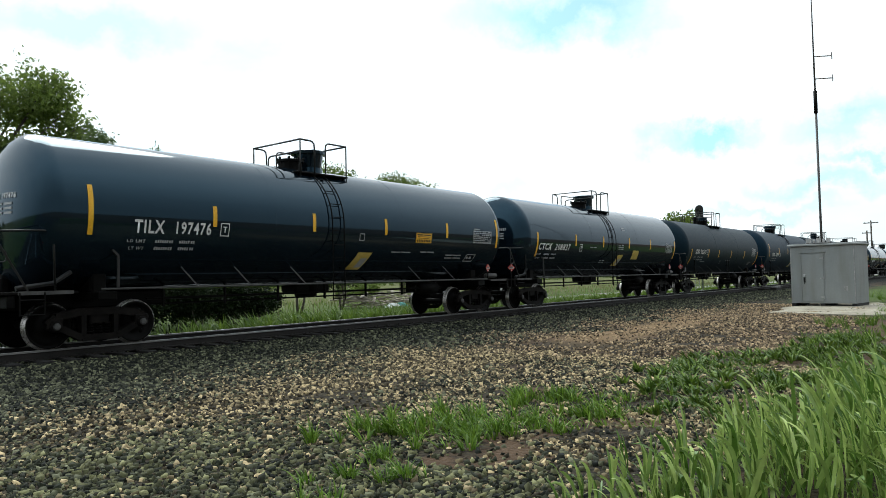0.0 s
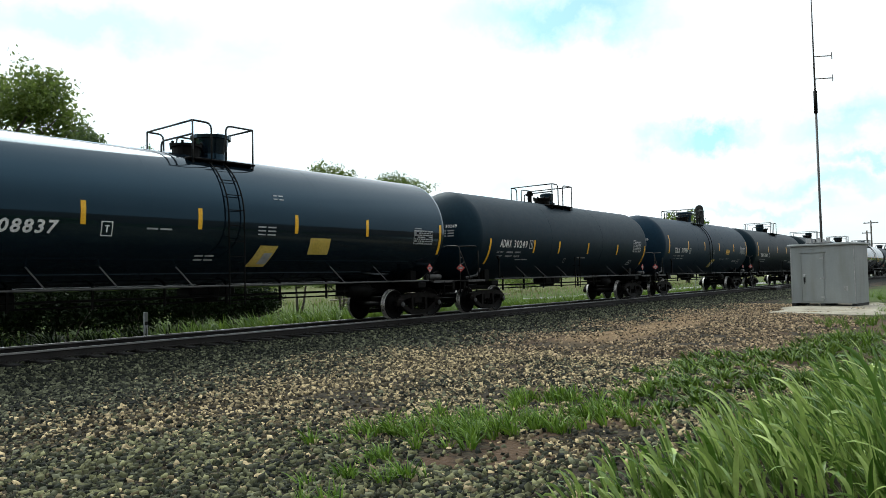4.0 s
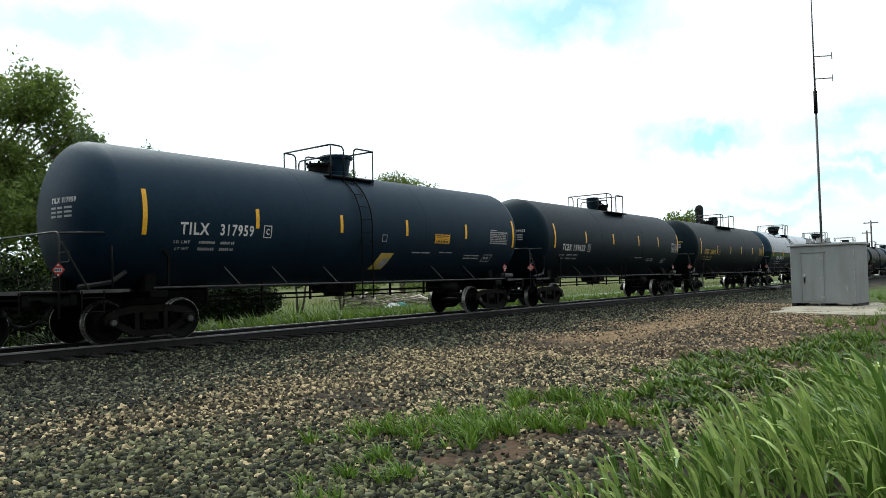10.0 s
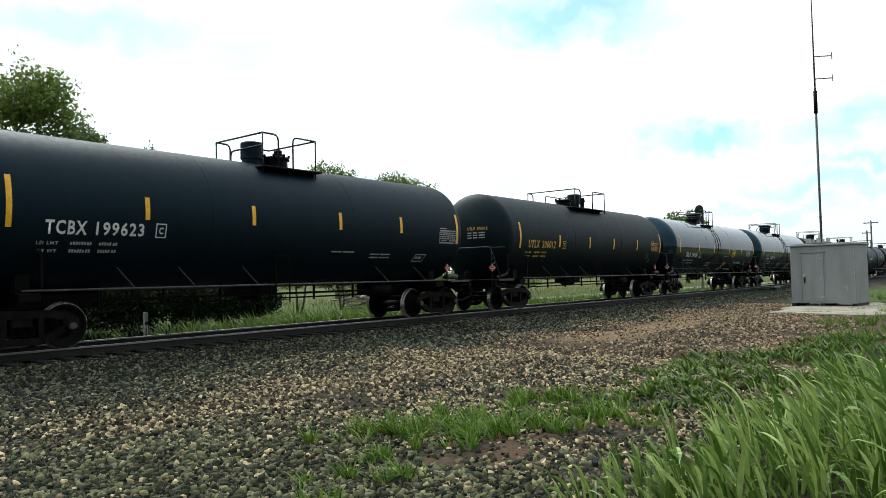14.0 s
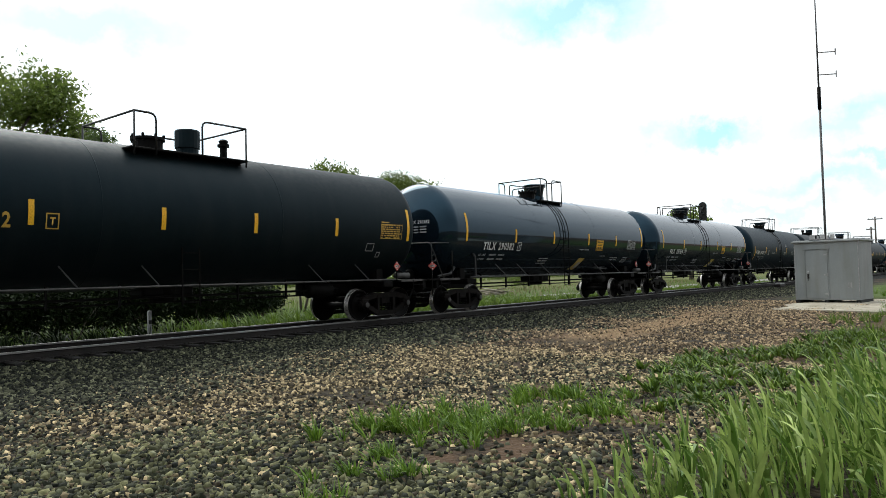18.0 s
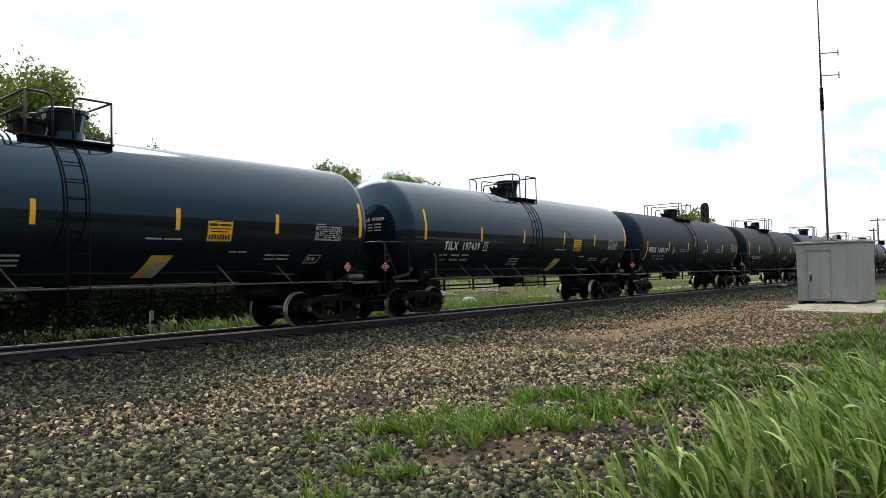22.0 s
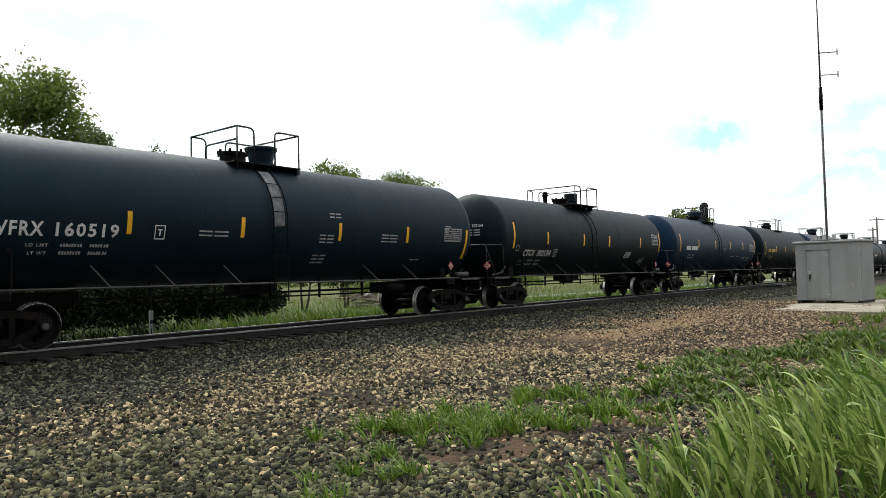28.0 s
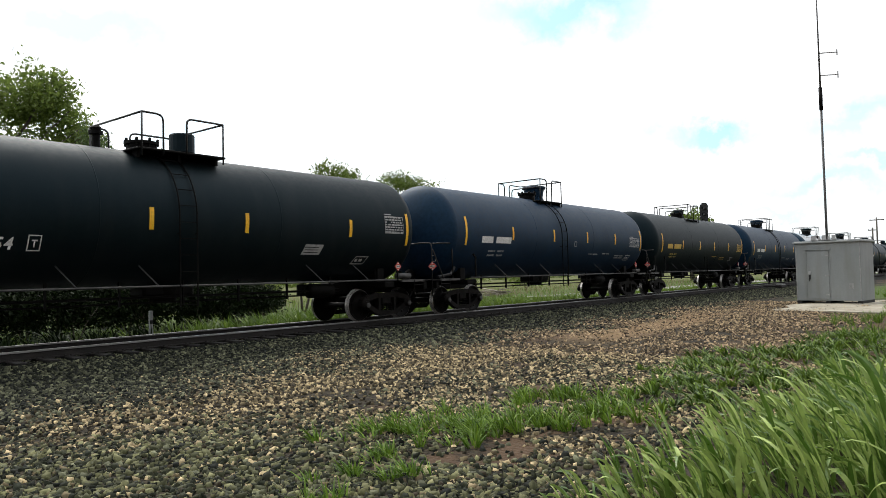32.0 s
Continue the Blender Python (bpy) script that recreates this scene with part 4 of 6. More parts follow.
tree(9.6, 16.0, 10.6, [(8.6, 16, 8.6, 3.4, 3.0, 2.4), (12.6, 15.8, 8.9, 1.7, 1.9, 1.8), (14.1, 15.6, 7.2, 1.5, 1.6, 1.5), (10.8, 15.2, 5.6, 2.6, 2.2, 2.0), (5.2, 16, 6.6, 2.6, 2.6, 2.4)],
     56000, 0.125, "leaf", 3, "tall leafy green tree behind the railway", girth=0.24, rock=0.9)
tree(13.4, 12.0, 7.0, [(13.1, 12, 6.5, 0.9, 0.9, 0.95), (14.3, 12.2, 5.6, 1.1, 0.9, 1.2), (15.6, 12, 6.1, 0.8, 0.7, 1.0), (13.8, 12, 3.2, 1.9, 1.3, 1.7), (16.2, 12.4, 2.6, 1.5, 1.1, 1.9)],
     22000, 0.085, "willow", 5, "slender feathery tree with pale leaves", stems=3, girth=0.07, rock=1.6)
tree(7.5, 12.6, 6.4, [(6.0, 12.6, 4.3, 2.3, 1.6, 2.1), (9.2, 12.4, 3.6, 2.2, 1.5, 2.2), (7.6, 12.4, 1.6, 3.6, 1.5, 1.7)], 20000, 0.13, "leaf", 13, "dense bushy green tree behind the railway", stems=3, girth=0.1, rock=0.7)
tree(12.6, 13.4, 5.8, [(11.8, 13.4, 4.0, 1.8, 1.4, 1.9), (14.2, 13.2, 2.6, 2.0, 1.4, 1.8), (12.6, 13.0, 1.4, 3.0, 1.3, 1.5)], 16000, 0.12, "leaf", 14, "dense bushy green tree behind the railway", stems=3, girth=0.09, rock=0.7)
tree(18.9, 12.4, 4.8, [(18.3, 12.4, 3.3, 1.2, 1.0, 1.5), (19.9, 12.4, 3.0, 1.1, 1.0, 1.5), (18.8, 12.2, 1.5, 1.9, 1.1, 1.6)], 11000, 0.13, "brush", 15, "small dense green tree behind the railway, shade in its colour", stems=3, girth=0.07)
# the next three trees are added to darken bright gaps between the cars
tree(21.6, 12.8, 4.0, [(21.1, 12.8, 2.5, 0.9, 0.9, 1.3), (22.3, 12.8, 2.2, 0.9, 0.8, 1.2)], 6000, 0.12, "brush", 16, "small dense green tree behind the railway, shade in its colour", stems=2, girth=0.06)
tree(24.2, 13.0, 3.6, [(23.7, 13.0, 2.2, 0.9, 0.8, 1.15), (25.0, 13.0, 2.0, 0.9, 0.8, 1.0)], 5200, 0.12, "brush", 17, "small dense green tree behind the railway, shade in its colour", stems=2, girth=0.06)
tree(28.8, 14.6, 3.4, [(28.2, 14.6, 2.0, 1.0, 0.8, 1.1), (29.6, 14.6, 1.8, 1.0, 0.8, 1.0)], 5200, 0.12, "brush", 18, "small dense green tree behind the railway, shade in its colour", stems=2, girth=0.06)
tree(43.0, 30.0, 11.0, [(41.2, 30, 9.9, 1.9, 2, 1.5), (44.0, 30, 9.8, 1.9, 2, 1.6), (42.6, 30, 7.0, 3.4, 3, 2.4)], 9000, 0.15, "far_leaf", 6, "leafy green tree in the field", girth=0.25)
tree(57.0, 35.0, 12.6, [(55.6, 35, 11.3, 2.6, 2.5, 1.4), (58.8, 35, 11.0, 2.6, 2.5, 1.3), (57, 35, 8.0, 4.4, 3.5, 2.7)], 10000, 0.17, "far_leaf", 8, "broad leafy green tree in the field", girth=0.3)
tree(112.0, 24.0, 10.6, [(109.5, 24, 9.0, 3.0, 3, 1.9), (115.5, 24, 9.0, 3.2, 3, 1.9), (112, 24, 6.5, 5.0, 4, 3.0)], 4200, 0.34, "far_leaf", 9, "distant leafy tree beyond the signal", girth=0.3)
# shrubs and brush take the near-black leaf, their shade kept in the colour
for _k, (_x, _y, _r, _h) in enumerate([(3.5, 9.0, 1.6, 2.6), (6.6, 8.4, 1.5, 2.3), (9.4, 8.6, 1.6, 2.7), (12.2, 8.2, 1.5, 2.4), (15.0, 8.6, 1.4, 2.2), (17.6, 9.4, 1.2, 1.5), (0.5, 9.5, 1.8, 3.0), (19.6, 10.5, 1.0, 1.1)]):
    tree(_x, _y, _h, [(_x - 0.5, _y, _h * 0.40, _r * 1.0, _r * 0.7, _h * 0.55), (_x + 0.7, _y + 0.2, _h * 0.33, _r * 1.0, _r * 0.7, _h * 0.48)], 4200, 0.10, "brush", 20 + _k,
         "dense green shrub beside the railway, shade in its colour", stems=3, girth=0.05, category="shrub")
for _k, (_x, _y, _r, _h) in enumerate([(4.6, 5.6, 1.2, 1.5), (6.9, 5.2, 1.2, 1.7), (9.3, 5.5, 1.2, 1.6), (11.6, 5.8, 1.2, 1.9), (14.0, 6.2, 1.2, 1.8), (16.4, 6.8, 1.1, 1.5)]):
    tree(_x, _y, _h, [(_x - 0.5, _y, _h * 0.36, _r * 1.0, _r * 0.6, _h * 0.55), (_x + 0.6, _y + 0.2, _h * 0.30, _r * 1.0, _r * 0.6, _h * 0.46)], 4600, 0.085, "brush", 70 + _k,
         "thick weeds and brush close to the rails, shade in their colour", stems=3, girth=0.03, category="shrub")
for _k, (_x, _y, _r, _h) in enumerate([(36, 20, 1.6, 1.2), (47, 24, 2.2, 1.4), (66, 26, 2.6, 1.6), (75, 40, 4, 2.4), (90, 42, 4, 2.6), (28, 22, 1.5, 1.3), (130, 40, 6, 3), (150, 60, 8, 4)]):
    tree(_x, _y, _h, [(_x - _r * 0.4, _y, _h * 0.45, _r * 0.8, _r * 0.7, _h * 0.42), (_x + _r * 0.5, _y, _h * 0.4, _r * 0.7, _r * 0.7, _h * 0.38)], 900, 0.16, "far_leaf", 40 + _k,
         "rounded green shrub in the field", stems=2, girth=0.05, category="shrub")


def hedgerow():
    """A low line of trees at the far edge of the fields."""
    rnd = random.Random(31)
    lobes = []
    x = -60.0
    while x < 330:
        r = rnd.uniform(3, 6)
        lobes.append((x, 95 + rnd.uniform(-6, 6) + 0.12 * x, rnd.uniform(1.6, 2.4), r, 2.5, rnd.uniform(3.0, 5.0)))
        x += r * 1.15
    me = foliage("hedgerow", lobes, 34000, 0.42, "far_leaf", 51, (0, 0, 0))
    tagged(new("hedgerow", me), "low green hedgerow at the far edge of the field", "hedge", kind="stuff")


hedgerow()


# ---- lineside things ----
def hut():
    """Grey steel signalling hut on a concrete pad; its door faces the stand."""
    h = tagged(empty("signal_hut", pose(33.24, -10.80, -0.30, 0, 0, -6.9)), "light grey steel signalling hut with one door", "equipment hut")
    W, D, H = 2.52, 1.75, 2.62
    bm = bmesh.new()
    box(bm, (0.0, 0.0, 0.12), (D, W, H - 0.08), 0.015)
    part("body", bm, "cabinet", h)
    bm = bmesh.new()
    box(bm, (-0.09, -0.08, H - 0.08), (D + 0.09, W + 0.09, H), 0.02)
    box(bm, (-0.02, -0.02, H), (D + 0.02, W + 0.02, H + 0.03), 0.01)
    part("roof", bm, "cabinet", h)
    bm = bmesh.new()
    box(bm, (-0.035, 0.86, H + 0.03), (-0.005, 1.88, H + 0.06))
    for y in (0.92, 1.37, 1.82):
        box(bm, (-0.03, y - 0.015, H - 0.02), (-0.01, y + 0.015, H + 0.04))
    sign = part("sign_rail", bm, "galv", h)
    for a, b, t in ((0.88, 1.04, 0.24), (1.10, 1.19, 0.20), (1.25, 1.42, 0.25), (1.48, 1.56, 0.19), (1.62, 1.84, 0.24)):
        bm = bmesh.new()
        box(bm, (-0.05, a, H + 0.05), (-0.03, b, H + t), 0.008)
        part("sign_bar", bm, "dull", sign, "weathered pale sign character")
    # door with its frame, hinges and handle
    bm = bmesh.new()
    box(bm, (-0.03, 1.20, 0.20), (0.004, 2.06, 2.20), 0.01)
    door = part("door", bm, "cabinet", h)
    bm = bmesh.new()
    for lo, hi in (((-0.018, 1.14, 0.16), (0.003, 1.18, 2.25)), ((-0.018, 2.08, 0.16), (0.003, 2.12, 2.25)), ((-0.05, 1.10, 2.26), (0.003, 2.16, 2.30))):
        box(bm, lo, hi)
    part("door_frame", bm, "cabinet", h)
    bm = bmesh.new()
    box(bm, (-0.055, 1.92, 1.02), (-0.031, 1.99, 1.22), 0.006)
    tube(bm, [(-0.05, 1.955, 1.12), (-0.09, 1.955, 1.12), (-0.09, 1.955, 0.94)], 0.014, 6)
    part("door_handle", bm, "dark", door)
    for z in (0.38, 1.17, 2.02):
        bm = bmesh.new()
        tube(bm, [(-0.035, 1.19, z - 0.07), (-0.035, 1.19, z + 0.07)], 0.018, 6)
        box(bm, (-0.036, 1.2, z - 0.03), (-0.031, 1.34, z + 0.03))
        part("hinge", bm, "galv", door)
    bm = bmesh.new()
    box(bm, (-0.012, 0.30, 0.62), (0.003, 0.46, 0.84), 0.004)
    part("vent_plate", bm, "galv", h)
    bm = bmesh.new()
    box(bm, (-0.064, 1.91, 1.24), (-0.031, 2.0, 1.36), 0.008)
    part("lock_plate", bm, "dull", door, "pale lock plate")
    for y in (0.06, W * 0.5, W - 0.12):
        bm = bmesh.new()
        box(bm, (0.02, y - 0.06, 0.0), (D - 0.02, y + 0.12, 0.125), 0.01)
        part("skid", bm, "dark", h)
    for y in (0.02, W - 0.05):
        bm = bmesh.new()
        box(bm, (-0.012, y, 0.13), (0.003, y + 0.03, H - 0.085))
        part("corner_strip", bm, "galv", h)
    pad = bmesh.new()
    rnd = random.Random(2)
    ring = []
    for k in range(30):
        a = 2 * math.pi * k / 30
        c, s = math.cos(a), math.sin(a)
        r = 1 / (abs(c) ** 5 + abs(s) ** 5) ** 0.2 * rnd.uniform(0.78, 1.08)
        ring.append((32.0 + 4.9 * c * r, -10.4 + (1.9 - 0.5 * c) * s * r * rnd.uniform(0.9, 1.08)))
    lowv, top = [], []
    for x, y in ring:
        lowv.append(pad.verts.new((x, y, -0.5)))
        top.append(pad.verts.new((x, y, -0.285)))
    pad.faces.new(top)
    for k in range(30):
        pad.faces.new((lowv[k], lowv[(k + 1) % 30], top[(k + 1) % 30], top[k]))
    tagged(part("concrete_pad", pad, "concrete"), "pale worn concrete pad under the hut", "pad", kind="structure")


hut()


def antenna():
    a = tagged(empty("radio_mast", pose(38.6, -8.62, -0.32)), "thin lattice-grey radio mast beside the hut", "mast")
    bm = bmesh.new()
    tube(bm, [(0, 0, 0), (0, 0, 9.2)], 0.055, 8)
    part("lower_pole", bm, "mast", a, smooth=True)
    bm = bmesh.new()
    tube(bm, [(0, 0, 9.2), (0, 0, 10.3)], 0.085, 8)
    part("sleeve", bm, "under", a, smooth=True)
    bm = bmesh.new()
    tube(bm, [(0, 0, 10.3), (0, 0, 16.5)], [0.045, 0.02], 8)
    part("upper_pole", bm, "mast", a, smooth=True)
    for z in (10.9, 12.0):
        bm = bmesh.new()
        tube(bm, [(0, 0, z), (0.4, -0.72, z)], 0.028, 6)
        tube(bm, [(0.4, -0.72, z - 0.16), (0.4, -0.72, z + 0.16)], 0.030, 6)
        part("dipole", bm, "galv", a)
    bm = bmesh.new()
    box(bm, (-0.25, -0.25, -0.1), (0.25, 0.25, 0.05), 0.02)
    part("footing", bm, "concrete", a)


antenna()


def signal():
    s = tagged(empty("railway_signal", pose(59.0, 4.0, -0.48)), "black oblong railway signal head on a steel mast", "signal")
    bm = bmesh.new()
    tube(bm, [(0, 0, 0), (0, 0, 6.4)], 0.075, 10)
    part("mast", bm, "galv", s, smooth=True)
    bm = bmesh.new()
    lathe(bm, [(0, 0.3), (0.12, 0.3), (0.2, 0.14), (0.3, 0.1)], 12)
    part("foot", bm, "galv", s)
    bm = bmesh.new()
    pts = []
    for k in range(20):
        a = 2 * math.pi * k / 20
        pts.append((math.cos(a) * 0.33, math.sin(a) * 0.33 + (0.62 if math.sin(a) >= 0 else -0.62)))
    A = [bm.verts.new((-0.20, u, 6.25 + v)) for u, v in pts]
    B = [bm.verts.new((-0.17, u, 6.25 + v)) for u, v in pts]
    bm.faces.new(A), bm.faces.new(B[::-1])
    for k in range(20):
        bm.faces.new((A[k], A[(k + 1) % 20], B[(k + 1) % 20], B[k]))
    part("backboard", bm, "dark", s)
    bm = bmesh.new()
    box(bm, (-0.17, -0.16, 5.6), (0.1, 0.16, 6.9), 0.03)
    part("lamp_case", bm, "galv", s)
    for z in (5.75, 6.25, 6.75):
        bm = bmesh.new()
        lathe(bm, [(-0.42, 0.115), (-0.2, 0.115)], 12, "x", (0, 0, z), False)
        part("hood", bm, "mast", s, smooth=True)
        bm = bmesh.new()
        lathe(bm, [(-0.215, 0.10), (-0.205, 0.105)], 12, "x", (0, 0, z))
        part("lens", bm, "dull", s)
    bm = bmesh.new()
    for y in (0.28, 0.62):
        tube(bm, [(0.1, y, 0.1), (0.1, y, 6.0)], 0.018, 5)
    for k in range(18):
        tube(bm, [(0.1, 0.28, 0.4 + k * 0.31), (0.1, 0.62, 0.4 + k * 0.31)], 0.012, 4)
    part("ladder", bm, "galv", s)
    bm = bmesh.new()
    box(bm, (-0.2, 0.2, 4.95), (0.35, 0.75, 4.99))
    tube(bm, bends([(0.3, 0.7, 4.99), (0.3, 0.7, 5.9), (-0.2, 0.7, 5.9), (-0.2, 0.7, 4.99)]), 0.016, 5)
    part("platform", bm, "galv", s)


signal()


def utility_pole(x, y, h, arm):
    p = tagged(empty("utility_pole", pose(x, y, -0.5)), "weathered wooden utility pole with a crossarm", "utility pole", "poles along the line")
    bm = bmesh.new()
    tube(bm, [(0, 0, 0), (0, 0, h)], [0.19, 0.13], 10)
    part("pole", bm, "pole", p, smooth=True)
    bm = bmesh.new()
    box(bm, (-0.06, -arm, h - 0.55), (0.06, arm, h - 0.38), 0.01)
    part("crossarm", bm, "pole", p)
    for k in range(4):
        bm = bmesh.new()
        lathe(bm, [(0, 0.03), (0.06, 0.05), (0.12, 0.05), (0.16, 0.03)], 8, "z", (0, -arm * 0.85 + k * arm * 0.567, h - 0.38))
        part("insulator", bm, "dull", p, smooth=True)


utility_pole(160, 5.0, 11.0, 1.25)
utility_pole(156, 5.2, 8.9, 0.8)
utility_pole(230, 6.0, 11.0, 1.25)


def switch_machine():
    s = tagged(empty("switch_machine", pose(56.6, -2.15, -0.21)), "low pale steel switch machine at the sleeper ends", "switch machine")
    bm = bmesh.new()
    box(bm, (-0.75, -0.22, 0.0), (0.75, 0.22, 0.20), 0.03)
    part("case", bm, "web", s)
    bm = bmesh.new()
    box(bm, (-0.6, -0.20, 0.20), (-0.05, 0.20, 0.27), 0.02)
    part("lid", bm, "galv", s)
    bm = bmesh.new()
    box(bm, (0.05, -0.20, 0.20), (0.6, 0.20, 0.25), 0.02)
    part("lid", bm, "galv", s)
    bm = bmesh.new()
    tube(bm, [(0.2, 0.2, 0.07), (0.2, 1.3, 0.07)], 0.025, 6)
    part("throw_rod", bm, "under", s)


switch_machine()


def timber_pile(x, y, n, seed, spread_x, label):
    """Old boards thrown on a heap."""
    p = tagged(empty("timber_heap", pose(x, y, gz(x, y))), label, "timber heap")
    rnd = random.Random(seed)

    def one():
        bm = bmesh.new()
        box(bm, (-0.9, -0.08, -0.025), (0.9, 0.08, 0.025), 0.006)
        return bm
    me = shared("board", one, "timber")
    for k in range(n):
        lay = k // 6
        part("board", me, None, p, at=pose(rnd.uniform(-spread_x, spread_x), rnd.uniform(-0.9, 0.9), 0.08 + lay * 0.11 + rnd.uniform(0, 0.08), rnd.uniform(-8, 8), rnd.uniform(-10, 10) * (1 if lay else 0.2), rnd.uniform(0, 180)))


timber_pile(31.5, 14.6, 46, 1, 2.3, "grey broken boards heaped in the grass")
timber_pile(36.5, 15.4, 30, 2, 2.0, "pale weathered boards heaped in the grass")
timber_pile(46.5, 17.0, 26, 3, 1.8, "pale weathered boards heaped in the grass")


def sheet(name, x, y, sx, sy, h, material, label, seed):
    """A crumpled sheet lying over something low."""
    bm = bmesh.new()
    rnd = random.Random(seed)
    n = 9
    g = [[bm.verts.new(((i / (n - 1) - 0.5) * sx, (j / (n - 1) - 0.5) * sy,
                        h * max(0.0, 1 - (abs(i - 4) / 4.2) ** 3) * max(0.0, 1 - (abs(j - 4) / 4.2) ** 3) + rnd.uniform(0.02, 0.09))) for i in range(n)] for j in range(n)]
    for j in range(n - 1):
        for i in range(n - 1):
            bm.faces.new((g[j][i], g[j][i + 1], g[j + 1][i + 1], g[j + 1][i]))
    r = bmesh.ops.solidify(bm, geom=list(bm.faces), thickness=0.012)
    ob = part(name, bm, material, None)
    ob.matrix_basis = pose(x, y, gz(x, y) - 0.02, 0, 0, rnd.uniform(0, 90))
    tagged(ob, label, "sheet")


sheet("plastic_sheet", 30.2, 11.9, 1.5, 0.9, 0.3, "plastic", "crumpled white plastic sheet in the grass", 1)
sheet("tarpaulin", 31.2, 12.2, 0.8, 0.7, 0.3, "teal", "small crumpled teal tarpaulin in the grass", 2)
sheet("plastic_sheet", 36.0, 11.2, 1.1, 0.6, 0.35, "plastic", "crumpled white plastic sheet in the grass", 3)


def farm_road():
    """A pale lane that runs beside the far side of the line."""
    bm = bmesh.new()
    for x0, x1 in ((44.0, 420.0),):
        vs = []
        for i in range(40):
            x = x0 + (x1 - x0) * i / 39
            vs.append((bm.verts.new((x, 8.6, -0.40)), bm.verts.new((x, 12.2, -0.40))))
        for a, b in zip(vs, vs[1:]):
            bm.faces.new((a[0], b[0], b[1], a[1]))
    tagged(part("road", bm, "asphalt"), "pale gravel lane beyond the railway", "road", kind="structure")


farm_road()


def marker_post():
    p = tagged(empty("marker_post", pose(10.37, 3.0, gz(10.37, 3.0))), "short white marker post with a dark band in weeds", "marker post")
    bm = bmesh.new()
    box(bm, (-0.055, -0.03, -0.05), (0.055, 0.03, 0.86), 0.01)
    post = part("post", bm, "dull", p)
    bm = bmesh.new()
    box(bm, (-0.045, -0.036, 0.50), (0.045, -0.031, 0.60))
    part("band", bm, "ink", post)


marker_post()


# ---- the train ----
R, ZC = 1.64, 2.74
HEAD = 0.70


def skin(x, v, off=0.006):
    """A point on the near side of a tank, v metres of skin above its middle height."""
    a = v / R
    return (x, -(R + off) * math.cos(a), ZC + (R + off) * math.sin(a))


def rise(z):
    """Skin above the middle at a height."""
    return R * math.asin(max(-0.99, min(0.99, (z - ZC) / R)))


def head_x(y, z):
    """How far an end bulges at a point of its face."""
    q = min(1.0, (y * y + (z - ZC) ** 2) / (R * R))
    return HEAD * math.sqrt(1 - q)


def decal(bm, x0, x1, z0, z1, off=0.006, slant=0.0):
    v0, v1 = rise(z0), rise(z1)
    n = max(1, int(abs(v1 - v0) / 0.08))
    rows = []
    for k in range(n + 1):
        v = v0 + (v1 - v0) * k / n
        s = slant * k / n
        rows.append((bm.verts.new(skin(x0 + s, v, off)), bm.verts.new(skin(x1 + s, v, off))))
    for a, b in zip(rows, rows[1:]):
        bm.faces.new((a[0], a[1], b[1], b[0]))


def letters(text, width, height, place, shear=0.0):
    """The words as a flat mesh, width by height, its points sent through place(u, v)."""
    cu = bpy.data.curves.new("letters", "FONT")
    cu.body, cu.size, cu.resolution_u, cu.shear, cu.offset = text, 1.0, 2, shear, 0.026
    cu.space_character = 1.18
    ob = new("letters", cu)
    me = bpy.data.meshes.new_from_object(ob.evaluated_get(bpy.context.evaluated_depsgraph_get()))
    bpy.data.objects.remove(ob)
    bpy.data.curves.remove(cu)
    xs, ys = [v.co.x for v in me.vertices], [v.co.y for v in me.vertices]
    a, b, c, d = min(xs), max(xs), min(ys), max(ys)
    for v in me.vertices:
        v.co = place((v.co.x - a) / (b - a) * width, (v.co.y - c) / (d - c) * height)
    me.materials.clear()
    return me


def tank_mesh(x0, x1):
    bm = bmesh.new()
    n = 48
    prof = [(x0 - HEAD * math.cos(a), R * math.sin(a)) for a in (math.pi / 2 * k / 9 for k in range(1, 10))]
    prof[-1] = (x0, R)
    ring_x = [x0 + 0.03, x0 + (x1 - x0) * 0.25, (x0 + x1) / 2, x0 + (x1 - x0) * 0.75, x1 - 0.03]
    prof += [(x, R) for x in ring_x]
    prof += [(x1 + HEAD * math.cos(a), R * math.sin(a)) for a in (math.pi / 2 * k / 9 for k in range(9, 0, -1))]
    lathe(bm, prof, n, "x", (0, 0, ZC))
    return bm


# trucks and other pieces that all cars share
def side_frame():
    bm = bmesh.new()
    y0, y1 = -0.075, 0.075
    top = [(-1.02, 0.50), (-0.86, 0.64), (-0.42, 0.72), (0.42, 0.72), (0.86, 0.64), (1.02, 0.50)]
    for p, q in zip(top, top[1:]):
        bar(bm, p, q, 0.15, y0, y1)
    low = [(-0.78, 0.42), (-0.36, 0.20), (0.36, 0.20), (0.78, 0.42)]
    for p, q in zip(low, low[1:]):
        bar(bm, p, q, 0.13, y0 * 1.15, y1 * 1.15)
    for x in (-0.33, 0.33):
        bar(bm, (x, 0.18), (x, 0.74), 0.10, y0 * 1.1, y1 * 1.1)
    for x in (-0.885, 0.885):
        box(bm, (x - 0.15, -0.10, 0.40), (x + 0.15, 0.10, 0.62), 0.02)
        lathe(bm, [(-0.16, 0.085), (-0.13, 0.115), (0.0, 0.12)], 12, "y", (x, 0, 0.457))
    return bm


def spring_nest():
    bm = bmesh.new()
    for x in (-0.17, 0.0, 0.17):
        pts = [(x + 0.065 * math.cos(a), 0.065 * math.sin(a), 0.27 + a * 0.0085) for a in (k * math.pi / 4 for k in range(36))]
        tube(bm, pts, 0.015, 4)
    return bm


